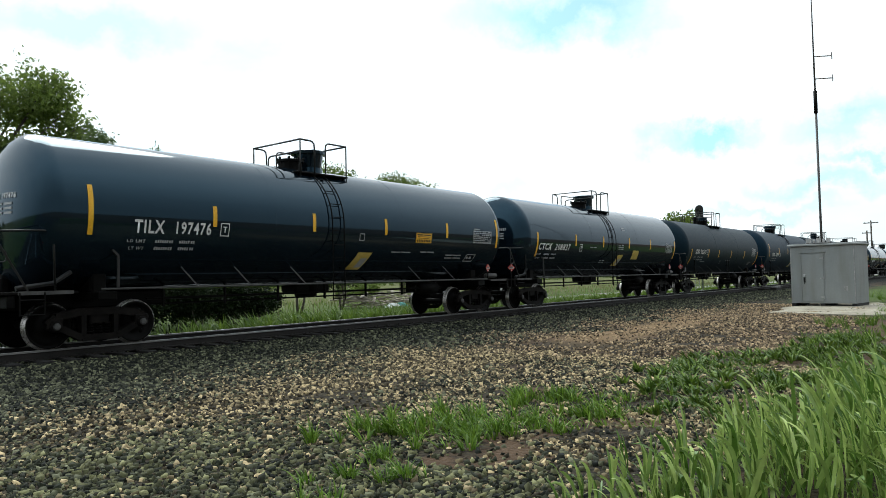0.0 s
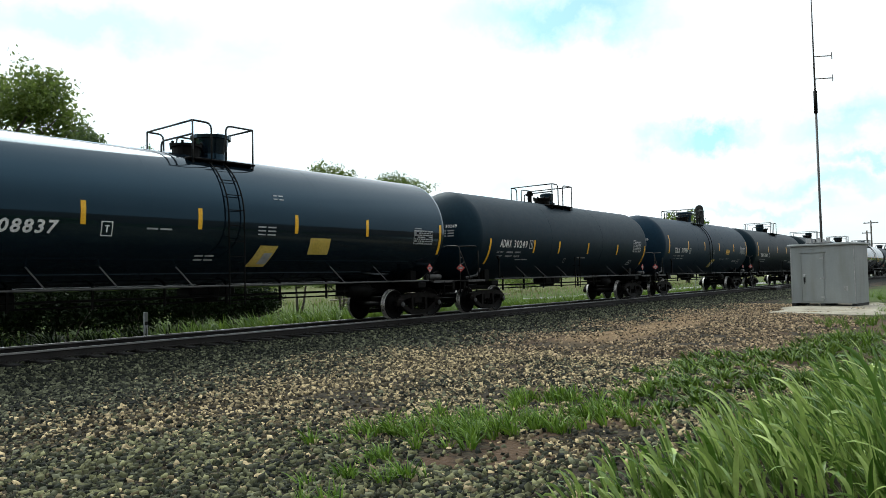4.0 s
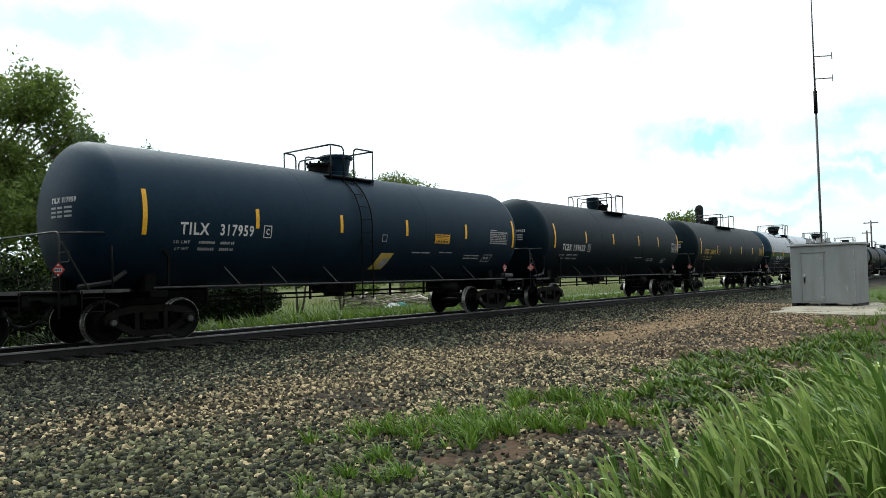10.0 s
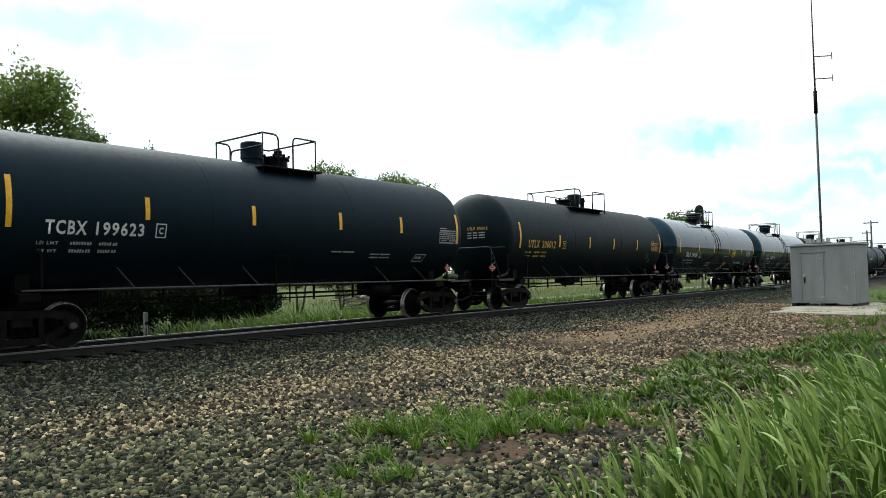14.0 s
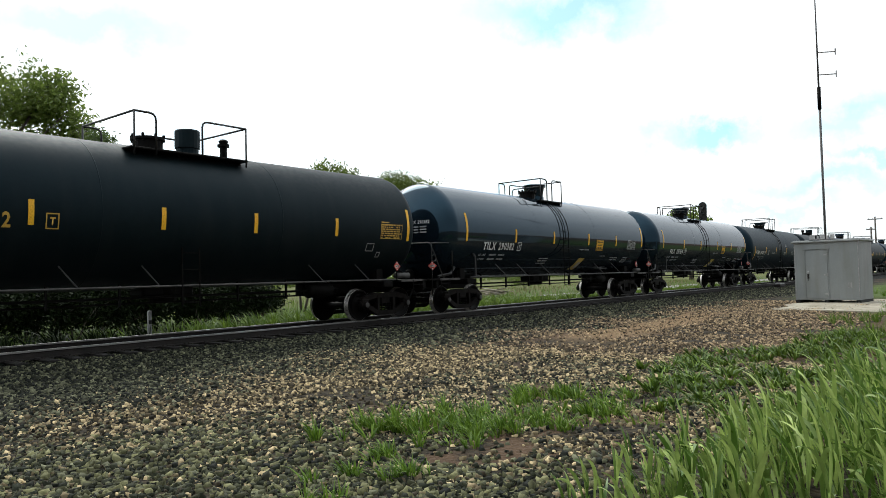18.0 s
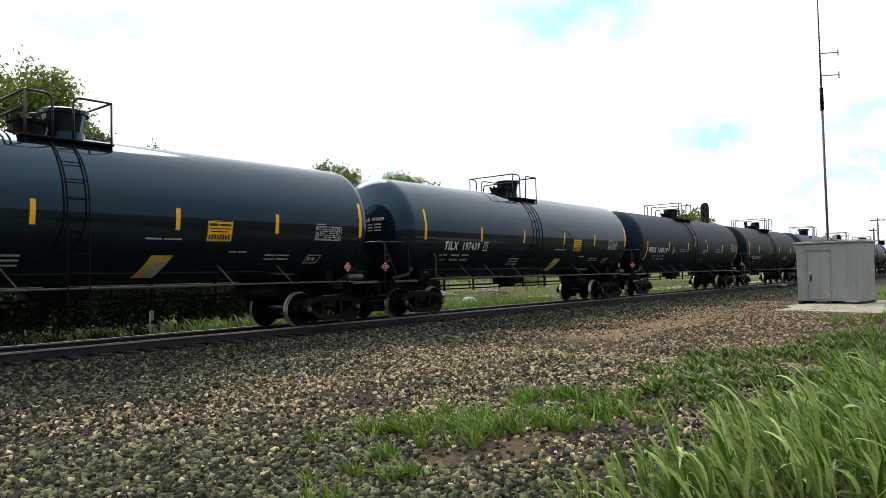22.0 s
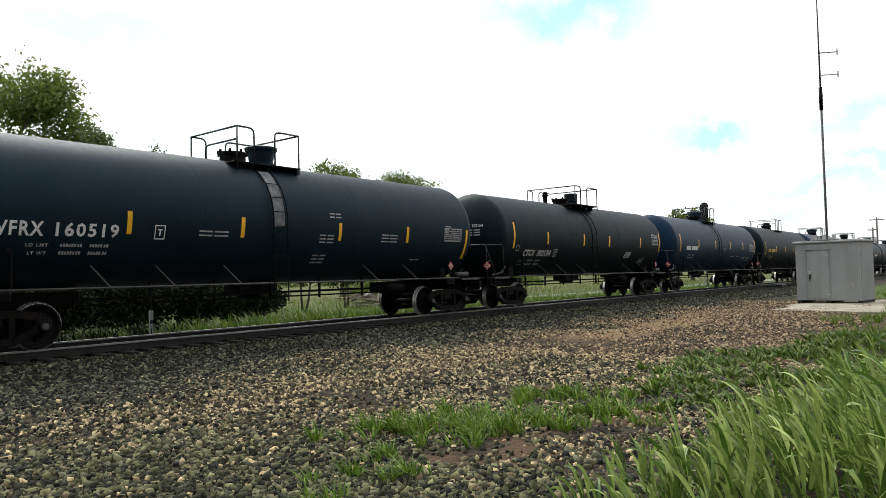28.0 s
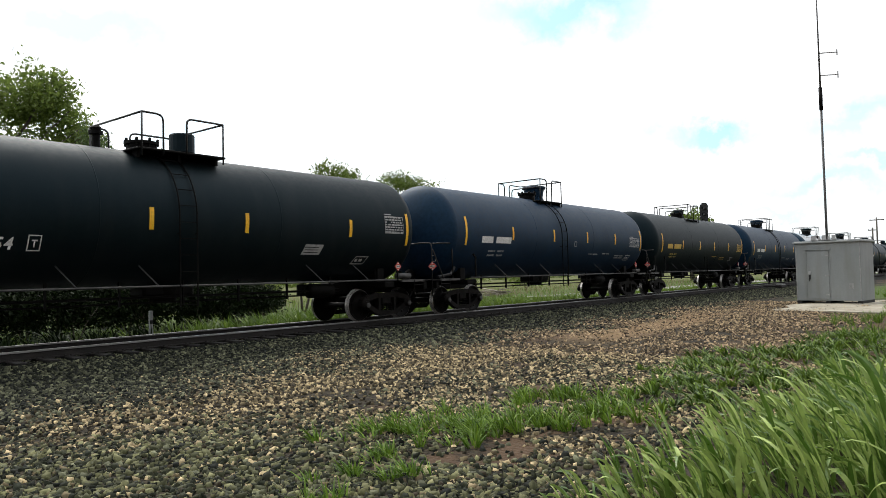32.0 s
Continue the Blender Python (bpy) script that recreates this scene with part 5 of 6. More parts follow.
def wheel_pair():
    bm = bmesh.new()
    for s in (-1, 1):
        prof = [(0.672, 0.20), (0.672, 0.42), (0.680, 0.482), (0.702, 0.482), (0.712, 0.460), (0.715, 0.457), (0.80, 0.452), (0.81, 0.44), (0.81, 0.385), (0.775, 0.37),
                (0.765, 0.20), (0.83, 0.13), (0.83, 0.085)]
        n0 = len(bm.faces)
        lathe(bm, [(s * u, r) for u, r in prof], 28, "y")
        bm.faces.ensure_lookup_table()
        for f in bm.faces[n0:]:
            r = [math.hypot(v.co.x, v.co.z) for v in f.verts]
            if min(r) > 0.43:
                f.material_index = 1
    lathe(bm, [(-0.98, 0.07), (-0.83, 0.085), (-0.6, 0.10), (0, 0.085), (0.6, 0.10), (0.83, 0.085), (0.98, 0.07)], 12, "y")
    # chalk and grease marks on the plates
    for s in (-1, 1):
        for a in (0.4, 2.5):
            c, t = math.cos(a), math.sin(a)
            box(bm, (-0.05, s * 0.770 - 0.006, 0.24), (0.05, s * 0.770 + 0.006, 0.30), 0, Matrix.Rotation(a, 4, "Y"))
    return bm


def bolster():
    bm = bmesh.new()
    box(bm, (-0.2, -1.05, 0.46), (0.2, 1.05, 0.68), 0.03)
    lathe(bm, [(0.68, 0.22), (0.78, 0.22)], 16)
    return bm


def brake_beam():
    bm = bmesh.new()
    for x in (-0.42, 0.42):
        box(bm, (x - 0.05, -0.8, 0.36), (x + 0.05, 0.8, 0.46), 0.01)
    tube(bm, [(-0.42, 0.1, 0.42), (0.42, -0.1, 0.42)], 0.03, 6)
    return bm


def bearing_cap():
    bm = bmesh.new()
    lathe(bm, [(-0.03, 0.035), (-0.025, 0.06), (0.0, 0.075), (0.02, 0.078)], 10, "y")
    return bm


def brake_shoe():
    bm = bmesh.new()
    box(bm, (-0.03, -0.06, -0.16), (0.035, 0.06, 0.16), 0.015)
    return bm


def eyebolt():
    bm = bmesh.new()
    lathe(bm, [(0.0, 0.022), (0.10, 0.022), (0.105, 0.038), (0.15, 0.038), (0.17, 0.02)], 6)
    return bm


def coupler():
    bm = bmesh.new()
    box(bm, (-0.05, -0.09, 0.76), (0.50, 0.09, 0.96), 0.02)
    box(bm, (-0.22, -0.16, 0.72), (0.02, 0.16, 1.0), 0.05)
    tube(bm, bends([(-0.18, 0.12, 0.86), (-0.30, 0.10, 0.86), (-0.30, -0.08, 0.86)], 0.06), 0.07, 6)
    return bm


def brake_wheel():
    bm = bmesh.new()
    ring = [(0, math.cos(a) * 0.27, math.sin(a) * 0.27) for a in (2 * math.pi * k / 20 for k in range(21))]
    tube(bm, ring, 0.016, 6)
    for k in range(5):
        a = 2 * math.pi * k / 5
        tube(bm, [(0, 0, 0), (0.02, math.cos(a) * 0.27, math.sin(a) * 0.27)], 0.012, 5)
    lathe(bm, [(-0.04, 0.05), (0.1, 0.04)], 8, "x")
    return bm


def placard():
    bm = bmesh.new()
    A = [bm.verts.new(p) for p in ((0, 0, -0.19), (0.19, 0, 0), (0, 0, 0.19), (-0.19, 0, 0))]
    B = [bm.verts.new((v.co.x, 0.008, v.co.z)) for v in A]
    bm.faces.new(A), bm.faces.new(B[::-1])
    for k in range(4):
        bm.faces.new((A[k], A[(k + 1) % 4], B[(k + 1) % 4], B[k]))
    return bm


def placard_white():
    bm = bmesh.new()
    box(bm, (-0.115, -0.010, -0.050), (0.115, -0.004, 0.050))
    for s in (-1, 1):
        box(bm, (-0.03, -0.010, s * 0.125 - 0.022), (0.03, -0.004, s * 0.125 + 0.022))
    return bm


def placard_ink():
    bm = bmesh.new()
    for k in range(4):
        box(bm, (-0.10 + k * 0.052, -0.014, -0.032), (-0.065 + k * 0.052, -0.011, 0.032))
    return bm


WHEELSETS = []
CARS = []


def truck(car, x):
    t = part("bogie", shared("bolster", bolster, "cast"), None, car, at=pose(x, 0, 0))
    for y in (-1.0, 1.0):
        part("side_frame", shared("side_frame", side_frame, "cast"), None, t, at=pose(0, y, 0, 0, 0, 0 if y < 0 else 180))
        part("spring_nest", shared("spring_nest", spring_nest, "under"), None, t, at=pose(0, y, 0))
    part("brake_beam", shared("brake_beam", brake_beam, "under"), None, t)
    for u in (-0.885, 0.885):
        ws = part("wheelset", shared("wheelset", wheel_pair, "wheel", True), None, t, at=pose(u, 0, 0.457))
        if len(ws.data.materials) < 2:
            ws.data.materials.append(M["tread"])
        WHEELSETS.append((ws, u))
        part("bearing_cap", shared("bearing_cap", bearing_cap, "sill"), None, t, at=pose(u, -1.165, 0.457))
        for y in (-0.755, 0.755):
            part("brake_shoe", shared("brake_shoe", brake_shoe, "cast"), None, t, at=pose(u - math.copysign(0.49, u), y, 0.46))


def bars_mesh(rows):
    """Unreadable print as plain bars: x, z, length, height."""
    bm = bmesh.new()
    for x, z, w, h in rows:
        decal(bm, x, x + w, z, z + h)
    return bm


def print_rows(x, z, widths, h=0.05, gap=0.16, rows=2, step=0.13):
    out = []
    for r in range(rows):
        u = x
        for w in widths:
            out.append((u, z - r * step, w, h))
            u += w + gap
    return out


def frame_mesh(x0, x1, z0, z1, t=0.022, slant=0.0):
    bm = bmesh.new()
    decal(bm, x0, x1, z0, z0 + t, slant=0)
    decal(bm, x0 + slant, x1 + slant, z1 - t, z1)
    decal(bm, x0, x0 + t, z0, z1, slant=slant)
    decal(bm, x1 - t, x1, z0, z1, slant=slant)
    return bm


def panel_mesh(x0, x1, z0, z1, seed):
    """A ruled block of small print."""
    bm = frame_mesh(x0, x1, z0, z1, 0.016)
    rnd = random.Random(seed)
    decal(bm, x0 + 0.02, x0 + (x1 - x0) * 0.38, z1 + 0.035, z1 + 0.065)
    n = 7
    for r in range(n):
        z = z0 + (z1 - z0) * (r + 0.25) / n
        u = x0 + 0.03
        while u < x1 - 0.08:
            w = rnd.uniform(0.04, 0.13)
            if rnd.random() < 0.94:
                decal(bm, u, min(u + w, x1 - 0.03), z, z + (z1 - z0) / n * 0.6)
            u += w + rnd.uniform(0.02, 0.04)
    return bm


def ladder_mesh(x, top, bottom, curved=True):
    """Side rails and rungs, close to the skin above and hanging straight below."""
    bm = bmesh.new()
    pts = []
    z = top
    while z > bottom + 0.01:
        v = rise(z)
        p = skin(0, v, 0.07)
        pts.append((p[1] if z > ZC else -(R + 0.07), z))
        z -= 0.12
    pts.append((-(R + 0.07), bottom))
    for s in (-0.21, 0.21):
        tube(bm, [(x + s, y, zz) for y, zz in pts], 0.018, 5)
    for k in range(1, len(pts), 3):
        y, zz = pts[k]
        tube(bm, [(x - 0.21, y, zz), (x + 0.21, y, zz)], 0.013, 4)
    for k in (3, len(pts) // 2):
        y, zz = pts[k]
        for s in (-0.21, 0.21):
            tube(bm, [(x + s, y, zz), (x + s, y * 0.94, zz - 0.02)], 0.012, 4)
    return bm


def tank_car(spec):
    """One tank car, in its own space: x from the coupled line's zero, rail heads at z 0."""
    global R, ZC
    R, ZC = spec.get("round", (1.64, 2.74))
    s1, span = spec["s1"], spec["span"]
    x0, x1 = s1 - 0.5, s1 + span + 0.10
    mid = s1 + 6.75 + (span - 14.2) / 2
    car = tagged(empty("tank_car", pose(0, 0, 0)), spec["label"], "tank car", "tank cars of the train")
    o = mid
    X = lambda x: x - o
    paint = spec["paint"]
    ink = spec.get("ink", "white")
    tank = part("tank", tank_mesh(X(x0), X(x1)), paint, car, smooth=True)
    # weld beads
    for k in (0.34, 0.66):
        bm = bmesh.new()
        lathe(bm, [(-0.012, R + 0.001), (-0.006, R + 0.005), (0.006, R + 0.005), (0.012, R + 0.001)], 48, "x", (X(x0 + (x1 - x0) * k), 0, ZC), False)
        part("weld_seam", bm, paint, tank, smooth=True)
    # amber stripes
    tz0, tz1 = spec["tall"]
    for x, z0, z1 in [(s1, tz0, tz1), (s1 + span, tz0, tz1)] + [(s1 + r, spec["mid"] - 0.235, spec["mid"] + 0.235) for r in spec["short"]]:
        bm = bmesh.new()
        decal(bm, X(x) - 0.052, X(x) + 0.052, z0, z1)
        part("reflective_stripe", bm, "amber", tank)
    # reporting marks
    text, mx, mw, mz, mh = spec["mark"]
    if text:
        words = text.split()
        a, b = (0.375, 0.525) if "  " in text else (0.40, 0.49)
        for name, word, u0, u1 in (("reporting_mark", words[0], 0.0, a), ("car_number", words[1], b, 1.0)):
            me = letters(word, mw * (u1 - u0), mh, lambda u, v: skin(X(s1 + mx) + mw * u0 + u, rise(mz - mh / 2) + v, 0.010), spec.get("shear", 0.0))
            part(name, me, ink, tank)
        hy, hz = -0.09, 2.96
        for word, u0, u1 in ((words[0], 0.0, 0.33), (words[1], 0.40, 0.82)):
            hm = letters(word, u1 - u0, 0.115, lambda u, v: (X(x0) - head_x(hy - u0 - u, hz + v) - 0.012, hy - u0 - u, hz + v))
            part("end_lettering", hm, ink, tank)
        bm = bmesh.new()
        for r in range(3):
            for a, b in ((0.0, 0.18), (0.24, 0.42), (0.48, 0.72)):
                y, z = hy - a, hz - 0.12 - r * 0.09
                q = [(y, z), (hy - b, z), (hy - b, z + 0.045), (y, z + 0.045)]
                bm.faces.new([bm.verts.new((X(x0) - head_x(c, d) - 0.012, c, d)) for c, d in q])
        tagged(part("end_print", bm, "dull", tank), kind="stuff")
    else:
        part("reporting_mark", bars_mesh([(X(s1 + mx), mz, mw * 0.35, mh)]), ink, tank)
        part("car_number", bars_mesh([(X(s1 + mx + mw * 0.45), mz, mw * 0.5, mh)]), ink, tank)
    wx, wz = X(s1 + mx) + spec.get("weights", -0.12), mz - mh / 2 - 0.16
    faint = "dull" if ink == "white" else "olive"
    rows = []
    for r, lead in ((0, "LD LMT"), (1, "LT WT")):
        z = wz - r * 0.145
        if text:
            me = letters(lead, 0.40 if r == 0 else 0.33, 0.07, lambda u, v: skin(wx + 0.06 * r + u, rise(z - 0.035) + v, 0.010), spec.get("shear", 0.0))
            part("weight_lettering", me, faint, tank)
        for u0, k in ((0.62, 6), (0.94, 2), (1.18, 5), (1.46, 2)):
            rows += [(wx + u0 + i * 0.052, z - 0.033, 0.038, 0.062 if (i + r) % 3 else 0.054) for i in range(k)]
    tagged(part("weight_print", bars_mesh(rows), faint, tank), kind="stuff")
    if spec.get("boxed"):
        bx = X(s1 + spec["boxed"])
        part("test_mark", frame_mesh(bx - 0.12, bx + 0.12, mz - 0.15, mz + 0.15), ink, tank)
        me = letters(spec.get("test", "T"), 0.1, 0.15, lambda u, v: skin(bx - 0.05 + u, rise(mz - 0.075) + v, 0.010))
        part("test_letter", me, ink, tank)
    for kind, x, z, w, h in spec["marks"]:
        x = X(s1 + x)
        if kind == "panel":
            part("data_panel", panel_mesh(x - w * 0.56, x + w * 0.56, z - h / 2, z + h / 2, int(s1)), "dull" if ink == "white" else "yellow", tank)
        elif kind == "yellow":
            bm = bmesh.new()
            decal(bm, x - w / 2, x + w / 2, z - h / 2, z + h / 2)
            lab = part("yellow_label", bm, "amber", tank, "bright yellow label")
            bm = bmesh.new()
            for a, b, c, d in ((-0.44, -0.10, 0.24, 0.36), (-0.06, 0.42, 0.25, 0.35), (-0.40, 0.40, 0.10, 0.15), (-0.36, 0.30, -0.04, 0.01)):
                decal(bm, x + w * a, x + w * b, z + h * c, z + h * d, 0.009)
            for k in range(8):
                decal(bm, x - w * 0.43 + k * w * 0.108, x - w * 0.355 + k * w * 0.108, z - h * 0.38, z - h * (0.14 if k % 3 else 0.18), 0.009)
            for a, b, c, d in ((-0.49, 0.49, -0.49, -0.45), (-0.49, 0.49, 0.45, 0.49), (-0.49, -0.475, -0.45, 0.45), (0.475, 0.49, -0.45, 0.45)):
                decal(bm, x + w * a, x + w * b, z + h * c, z + h * d, 0.009)
            part("label_print", bm, "ink", lab)
        elif kind == "leaning":
            bm = bmesh.new()
            decal(bm, x - w / 2 - 0.11, x + w / 2 - 0.11, z - h * 0.48, z + h * 0.46, 0.006, 0.24)
            lab = part("leaning_label", bm, "olive", tank, "faded yellow slanted label")
            bm = bmesh.new()
            decal(bm, x - w * 0.16, x + w * 0.30, z - h * 0.36, z + h * 0.14, 0.009, 0.12)
            part("label_print", bm, "dull", lab)
        elif kind == "pale":
            bm = bmesh.new()
            decal(bm, x - w / 2, x + w / 2, z - h / 2, z + h / 2)
            part("pale_label", bm, "olive", tank)
        elif kind == "white":
            bm = bmesh.new()
            decal(bm, x - w / 2, x + w / 2, z - h / 2, z + h / 2, 0.006, 0.08)
            lab = part("white_label", bm, "dull", tank, "scuffed white label")
            bm = bmesh.new()
            for r in range(3):
                decal(bm, x - w * 0.40, x + w * 0.36, z - h * 0.32 + r * h * 0.25, z - h * 0.24 + r * h * 0.25, 0.009, 0.02)
            part("label_print", bm, "ink", lab)
        elif kind == "lines":
            tagged(part("small_print", bars_mesh(print_rows(x - w / 2, z, (w * 0.42, w * 0.46), 0.035, 0.05, max(1, int(h)), 0.09)), "dull" if ink == "white" else ink, tank), kind="stuff")
        elif kind == "slant":
            part("slant_mark", frame_mesh(x - w / 2, x + w / 2, z - h / 2, z + h / 2, 0.025, 0.10), "dull", tank)
            tagged(part("small_print", bars_mesh([(x - w * 0.26, z - h * 0.16, w * 0.2, h * 0.34), (x + w * 0.04, z - h * 0.16, w * 0.26, h * 0.34)]), "dull", tank), kind="stuff")
        elif kind == "square":
            part("square_mark", frame_mesh(x - w / 2, x + w / 2, z - h / 2, z + h / 2, 0.02), "dull", tank)
    # ladder, platform, railings and fittings on top
    lx = X(mid) - 0.20
    if spec["ladder"] == "full":
        part("ladder", ladder_mesh(lx, 4.12, 0.72), "under", car)
    elif spec["ladder"] == "white":
        part("ladder", ladder_mesh(lx, 4.12, 0.72), "under", car)
        bm = bmesh.new()
        decal(bm, lx - 0.17, lx + 0.17, 2.55, 4.0, 0.012)
        part("anti_slip_strip", bm, "gritpaint", tank, "pale grey strip under the ladder")
    else:
        part("ladder", ladder_mesh(lx, 2.0, 0.72), "under", car)
    top = ZC + R
    pa, pb = spec.get("platform") or (spec.get("deck", (-1.22, 1.22)) if spec.get("wide") else (-0.88, 0.80))
    for y in (-1, 1):
        bm = bmesh.new()
        lo, hi = sorted((y * (1.18 if spec.get("wide") else 1.0), y * 0.52))
        box(bm, (pa - 0.09, lo, 4.14), (pb + 0.07, hi, 4.185), 0.008)
        lo, hi = sorted((y * 0.95, y * 0.71))
        for x in (pa + 0.06, 0.0, pb - 0.03):
            box(bm, (x - 0.03, lo, 4.0), (x + 0.03, hi, 4.14))
        part("platform", bm, "under", car)
    lo = 4.16
    wide = spec.get("wide") and pb - pa > 1.9
    w, hoop, tall = (1.18, spec.get("hoop", 1.2), 4.95) if wide else (1.0, 0.78, 5.04)
    rails = [bends([(pa + 0.44, w, lo), (pa + 0.44, w, tall), (pa, w, tall)], 0.16),
             [(pa, w, tall), (pa, -w, tall)],
             bends([(pa, -w, tall), (pa + 0.5, -w, tall), (pa + 0.5, -w, 4.05)], 0.16),
             bends([(pb - hoop, -w, lo), (pb - hoop, -w, tall), (pb, -w, tall)], 0.14),
             [(pb, -w, tall), (pb, w, tall)],
             bends([(pb, w, tall), (pb - hoop - 0.1, w, tall), (pb - hoop - 0.1, w, lo)], 0.14)]
    if not wide:
        rails.append(bends([(pa, 0.35, lo + 0.1), (pa, 0.35, 4.72), (pa, -w, 4.72)], 0.14))
    for pts in rails:
        bm = bmesh.new()
        tube(bm, pts, 0.024, 6)
        part("handrail", bm, "pipe", car, smooth=True)
    for x, y in ((pa, -w), (pa, w), (pb, -w)):
        bm = bmesh.new()
        tube(bm, [(x, y, 4.0), (x, y, tall)], 0.022, 6)
        part("handrail_post", bm, "pipe", car, smooth=True)
    hk = spec["dome"]
    bm = bmesh.new()
    if hk == "drum":
        g = spec.get("girth", 1.0)
        lathe(bm, [(top - 0.12, 0.40 * g), (top + 0.07, 0.40 * g), (top + 0.09, 0.36 * g), (top + 0.46 * g, 0.43 * g), (top + 0.47 * g, 0.49 * g), (top + 0.55 * g, 0.50 * g), (top + 0.58 * g, 0.44 * g), (top + 0.59 * g, 0.2)], 24, "z", (spec.get("drum", 0.27), 0, 0))
        hx = -0.52
    elif hk == "box":
        flip = -1 if spec.get("vent") == "right" else 1
        lathe(bm, [(top - 0.10, 0.26), (top + 0.10, 0.26), (top + 0.11, 0.295), (top + 0.52, 0.295), (top + 0.55, 0.275)], 20, "z", (spec.get("hatch", -0.18 * flip), -0.1, 0))
        hx = 0.52 * flip if "hatch" not in spec else spec["hatch"] - 1.05 if "vent" in spec or "deck" not in spec else 0.85
    else:
        lathe(bm, [(top - 0.10, 0.34), (top + 0.08, 0.34), (top + 0.10, 0.27), (top + 0.46, 0.29), (top + 0.50, 0.24)], 18, "z", (0.30, 0, 0))
        hx = -0.35
    part("valve_housing", bm, paint, car, smooth=False)
    bm = bmesh.new()
    lathe(bm, [(top - 0.12, 0.33), (top + 0.15, 0.33), (top + 0.16, 0.38), (top + 0.22, 0.38), (top + 0.24, 0.3)], 16, "z", (hx, -0.15, 0))
    cover = part("manway", bm, "under", car)
    for k in range(8):
        a = 2 * math.pi * k / 8
        part("eyebolt", shared("eyebolt", eyebolt, "under"), None, cover, at=pose(hx + math.cos(a) * 0.36, -0.15 + math.sin(a) * 0.36, top + 0.12))
    if hk != "drum":
        bm = bmesh.new()
        px = 1.86 if spec.get("vent") == "right" else 1.1 if "deck" in spec else -1.42 if "hatch" in spec else -0.82 if hk == "box" or spec.get("vent") == "left" else 0.62
        lathe(bm, [(top - 0.1, 0.09), (top + 0.3, 0.09), (top + 0.31, 0.15), (top + 0.38, 0.15), (top + 0.39, 0.10), (top + 0.46, 0.12), (top + 0.5, 0.08)], 12, "z", (px - (0.22 if hk == "valve" else 0.0), 0.05, 0))
        part("relief_valve", bm, "under", car)
    # side rails and their straps
    for y in (-1.54, 1.54):
        bm = bmesh.new()
        tube(bm, [(X(x0) + 0.75, y, 1.17), (X(x1) - 0.6, y, 1.17)], 0.024, 6)
        part("side_rail", bm, "sill", car, smooth=True)
    for r in (2.2, 3.6, 5.3, 9.9, 11.6):
        if r > span - 1:
            continue
        bm = bmesh.new()
        x = X(s1 + r)
        y = -math.sqrt(R * R - (1.62 - ZC) ** 2)
        tube(bm, [(x + 0.22, -1.54, 1.18), (x, y - 0.01, 1.62)], 0.016, 5)
        part("rail_strap", bm, "pipe" if paint in ("coal", "brown") else "sill", car)
    # underframe
    for sgn, xe, nm in ((-1, X(x0), "lead"), (1, X(x1), "trail")):
        cut = -HEAD - 0.30
        bm = bmesh.new()
        a, b = sorted((xe + sgn * 0.85, xe - sgn * 2.9))
        box(bm, (a, -0.22, 0.78), (b, 0.22, 1.10), 0.02)
        part("stub_sill", bm, "under", car)
        tx = xe - sgn * (0.95 if sgn < 0 else 0.75)
        bm = bmesh.new()
        box(bm, (tx - 0.20, -1.40, 0.95), (tx + 0.20, 1.40, 1.12), 0.02)
        for y in (-0.75, 0.75):
            box(bm, (tx - 0.16, y - 0.22, 1.1), (tx + 0.16, y + 0.22, 1.60), 0.02)
        box(bm, (tx - 0.14, -1.05, 1.1), (tx + 0.14, -0.8, 1.52), 0.02)
        part("saddle", bm, "under", car)
        bm = bmesh.new()
        a, b = sorted((xe + sgn * (1.12 if sgn < 0 else 0.95), xe - sgn * 0.35))
        box(bm, (a, -1.45, 1.10), (b, 1.45, 1.15), 0.01)
        part("end_platform", bm, "under", car)
        bm = bmesh.new()
        a, b = sorted((xe + sgn * 0.92, xe + sgn * 0.78))
        box(bm, (a, -1.42, 0.86), (b, 1.42, 1.095), 0.015)
        part("end_sill", bm, "under", car)
        bm = bmesh.new()
        box(bm, (xe - 0.3, 0.3, 1.16), (xe + 0.2, 0.9, 1.50), 0.03)
        part("brake_valve", bm, "under", car)
        bm = bmesh.new()
        lathe(bm, [(1.15, 0.16), (1.42, 0.16), (1.5, 0.06)], 10, "z", (xe + sgn * 0.45, 0.1, 0))
        part("draft_gear_cap", bm, "under", car)
        bm = bmesh.new()
        a, b = sorted((xe + sgn * 0.75, xe - sgn * 0.25))
        box(bm, (a, -1.462, 1.095), (b, -1.452, 1.165))
        part("edge_strip", bm, "sill", car, "scuffed pale edge strip")
        if sgn < 0:
            bm = bmesh.new()
            fx, rx = xe - 1.14, xe - 0.12
            tube(bm, bends([(fx, 1.44, 1.15), (fx, 1.44, 2.30), (fx, -1.44, 2.30), (fx, -1.44, 0.62)], 0.16), 0.022, 6)
            part("end_railing", bm, "pipe", car, smooth=True)
            bm = bmesh.new()
            tube(bm, bends([(fx, -1.44, 2.27), (rx, -1.44, 2.32), (rx + 0.03, -1.44, 1.15)], 0.2, 5), 0.022, 6)
            part("end_railing", bm, "pipe", car, smooth=True)
            bm = bmesh.new()
            tube(bm, [(fx + 0.04, -1.44, 2.10), (fx + 0.58, -1.44, 1.15)], 0.022, 5)
            part("railing_brace", bm, "pipe", car)
            bm = bmesh.new()
            tube(bm, bends([(fx, -1.43, 1.88), (fx + 0.20, -1.43, 1.93), (fx + 0.20, -1.43, 1.72), (fx, -1.43, 1.70)], 0.05), 0.014, 5)
            part("release_handle", bm, "pipe", car)
            bm = bmesh.new()
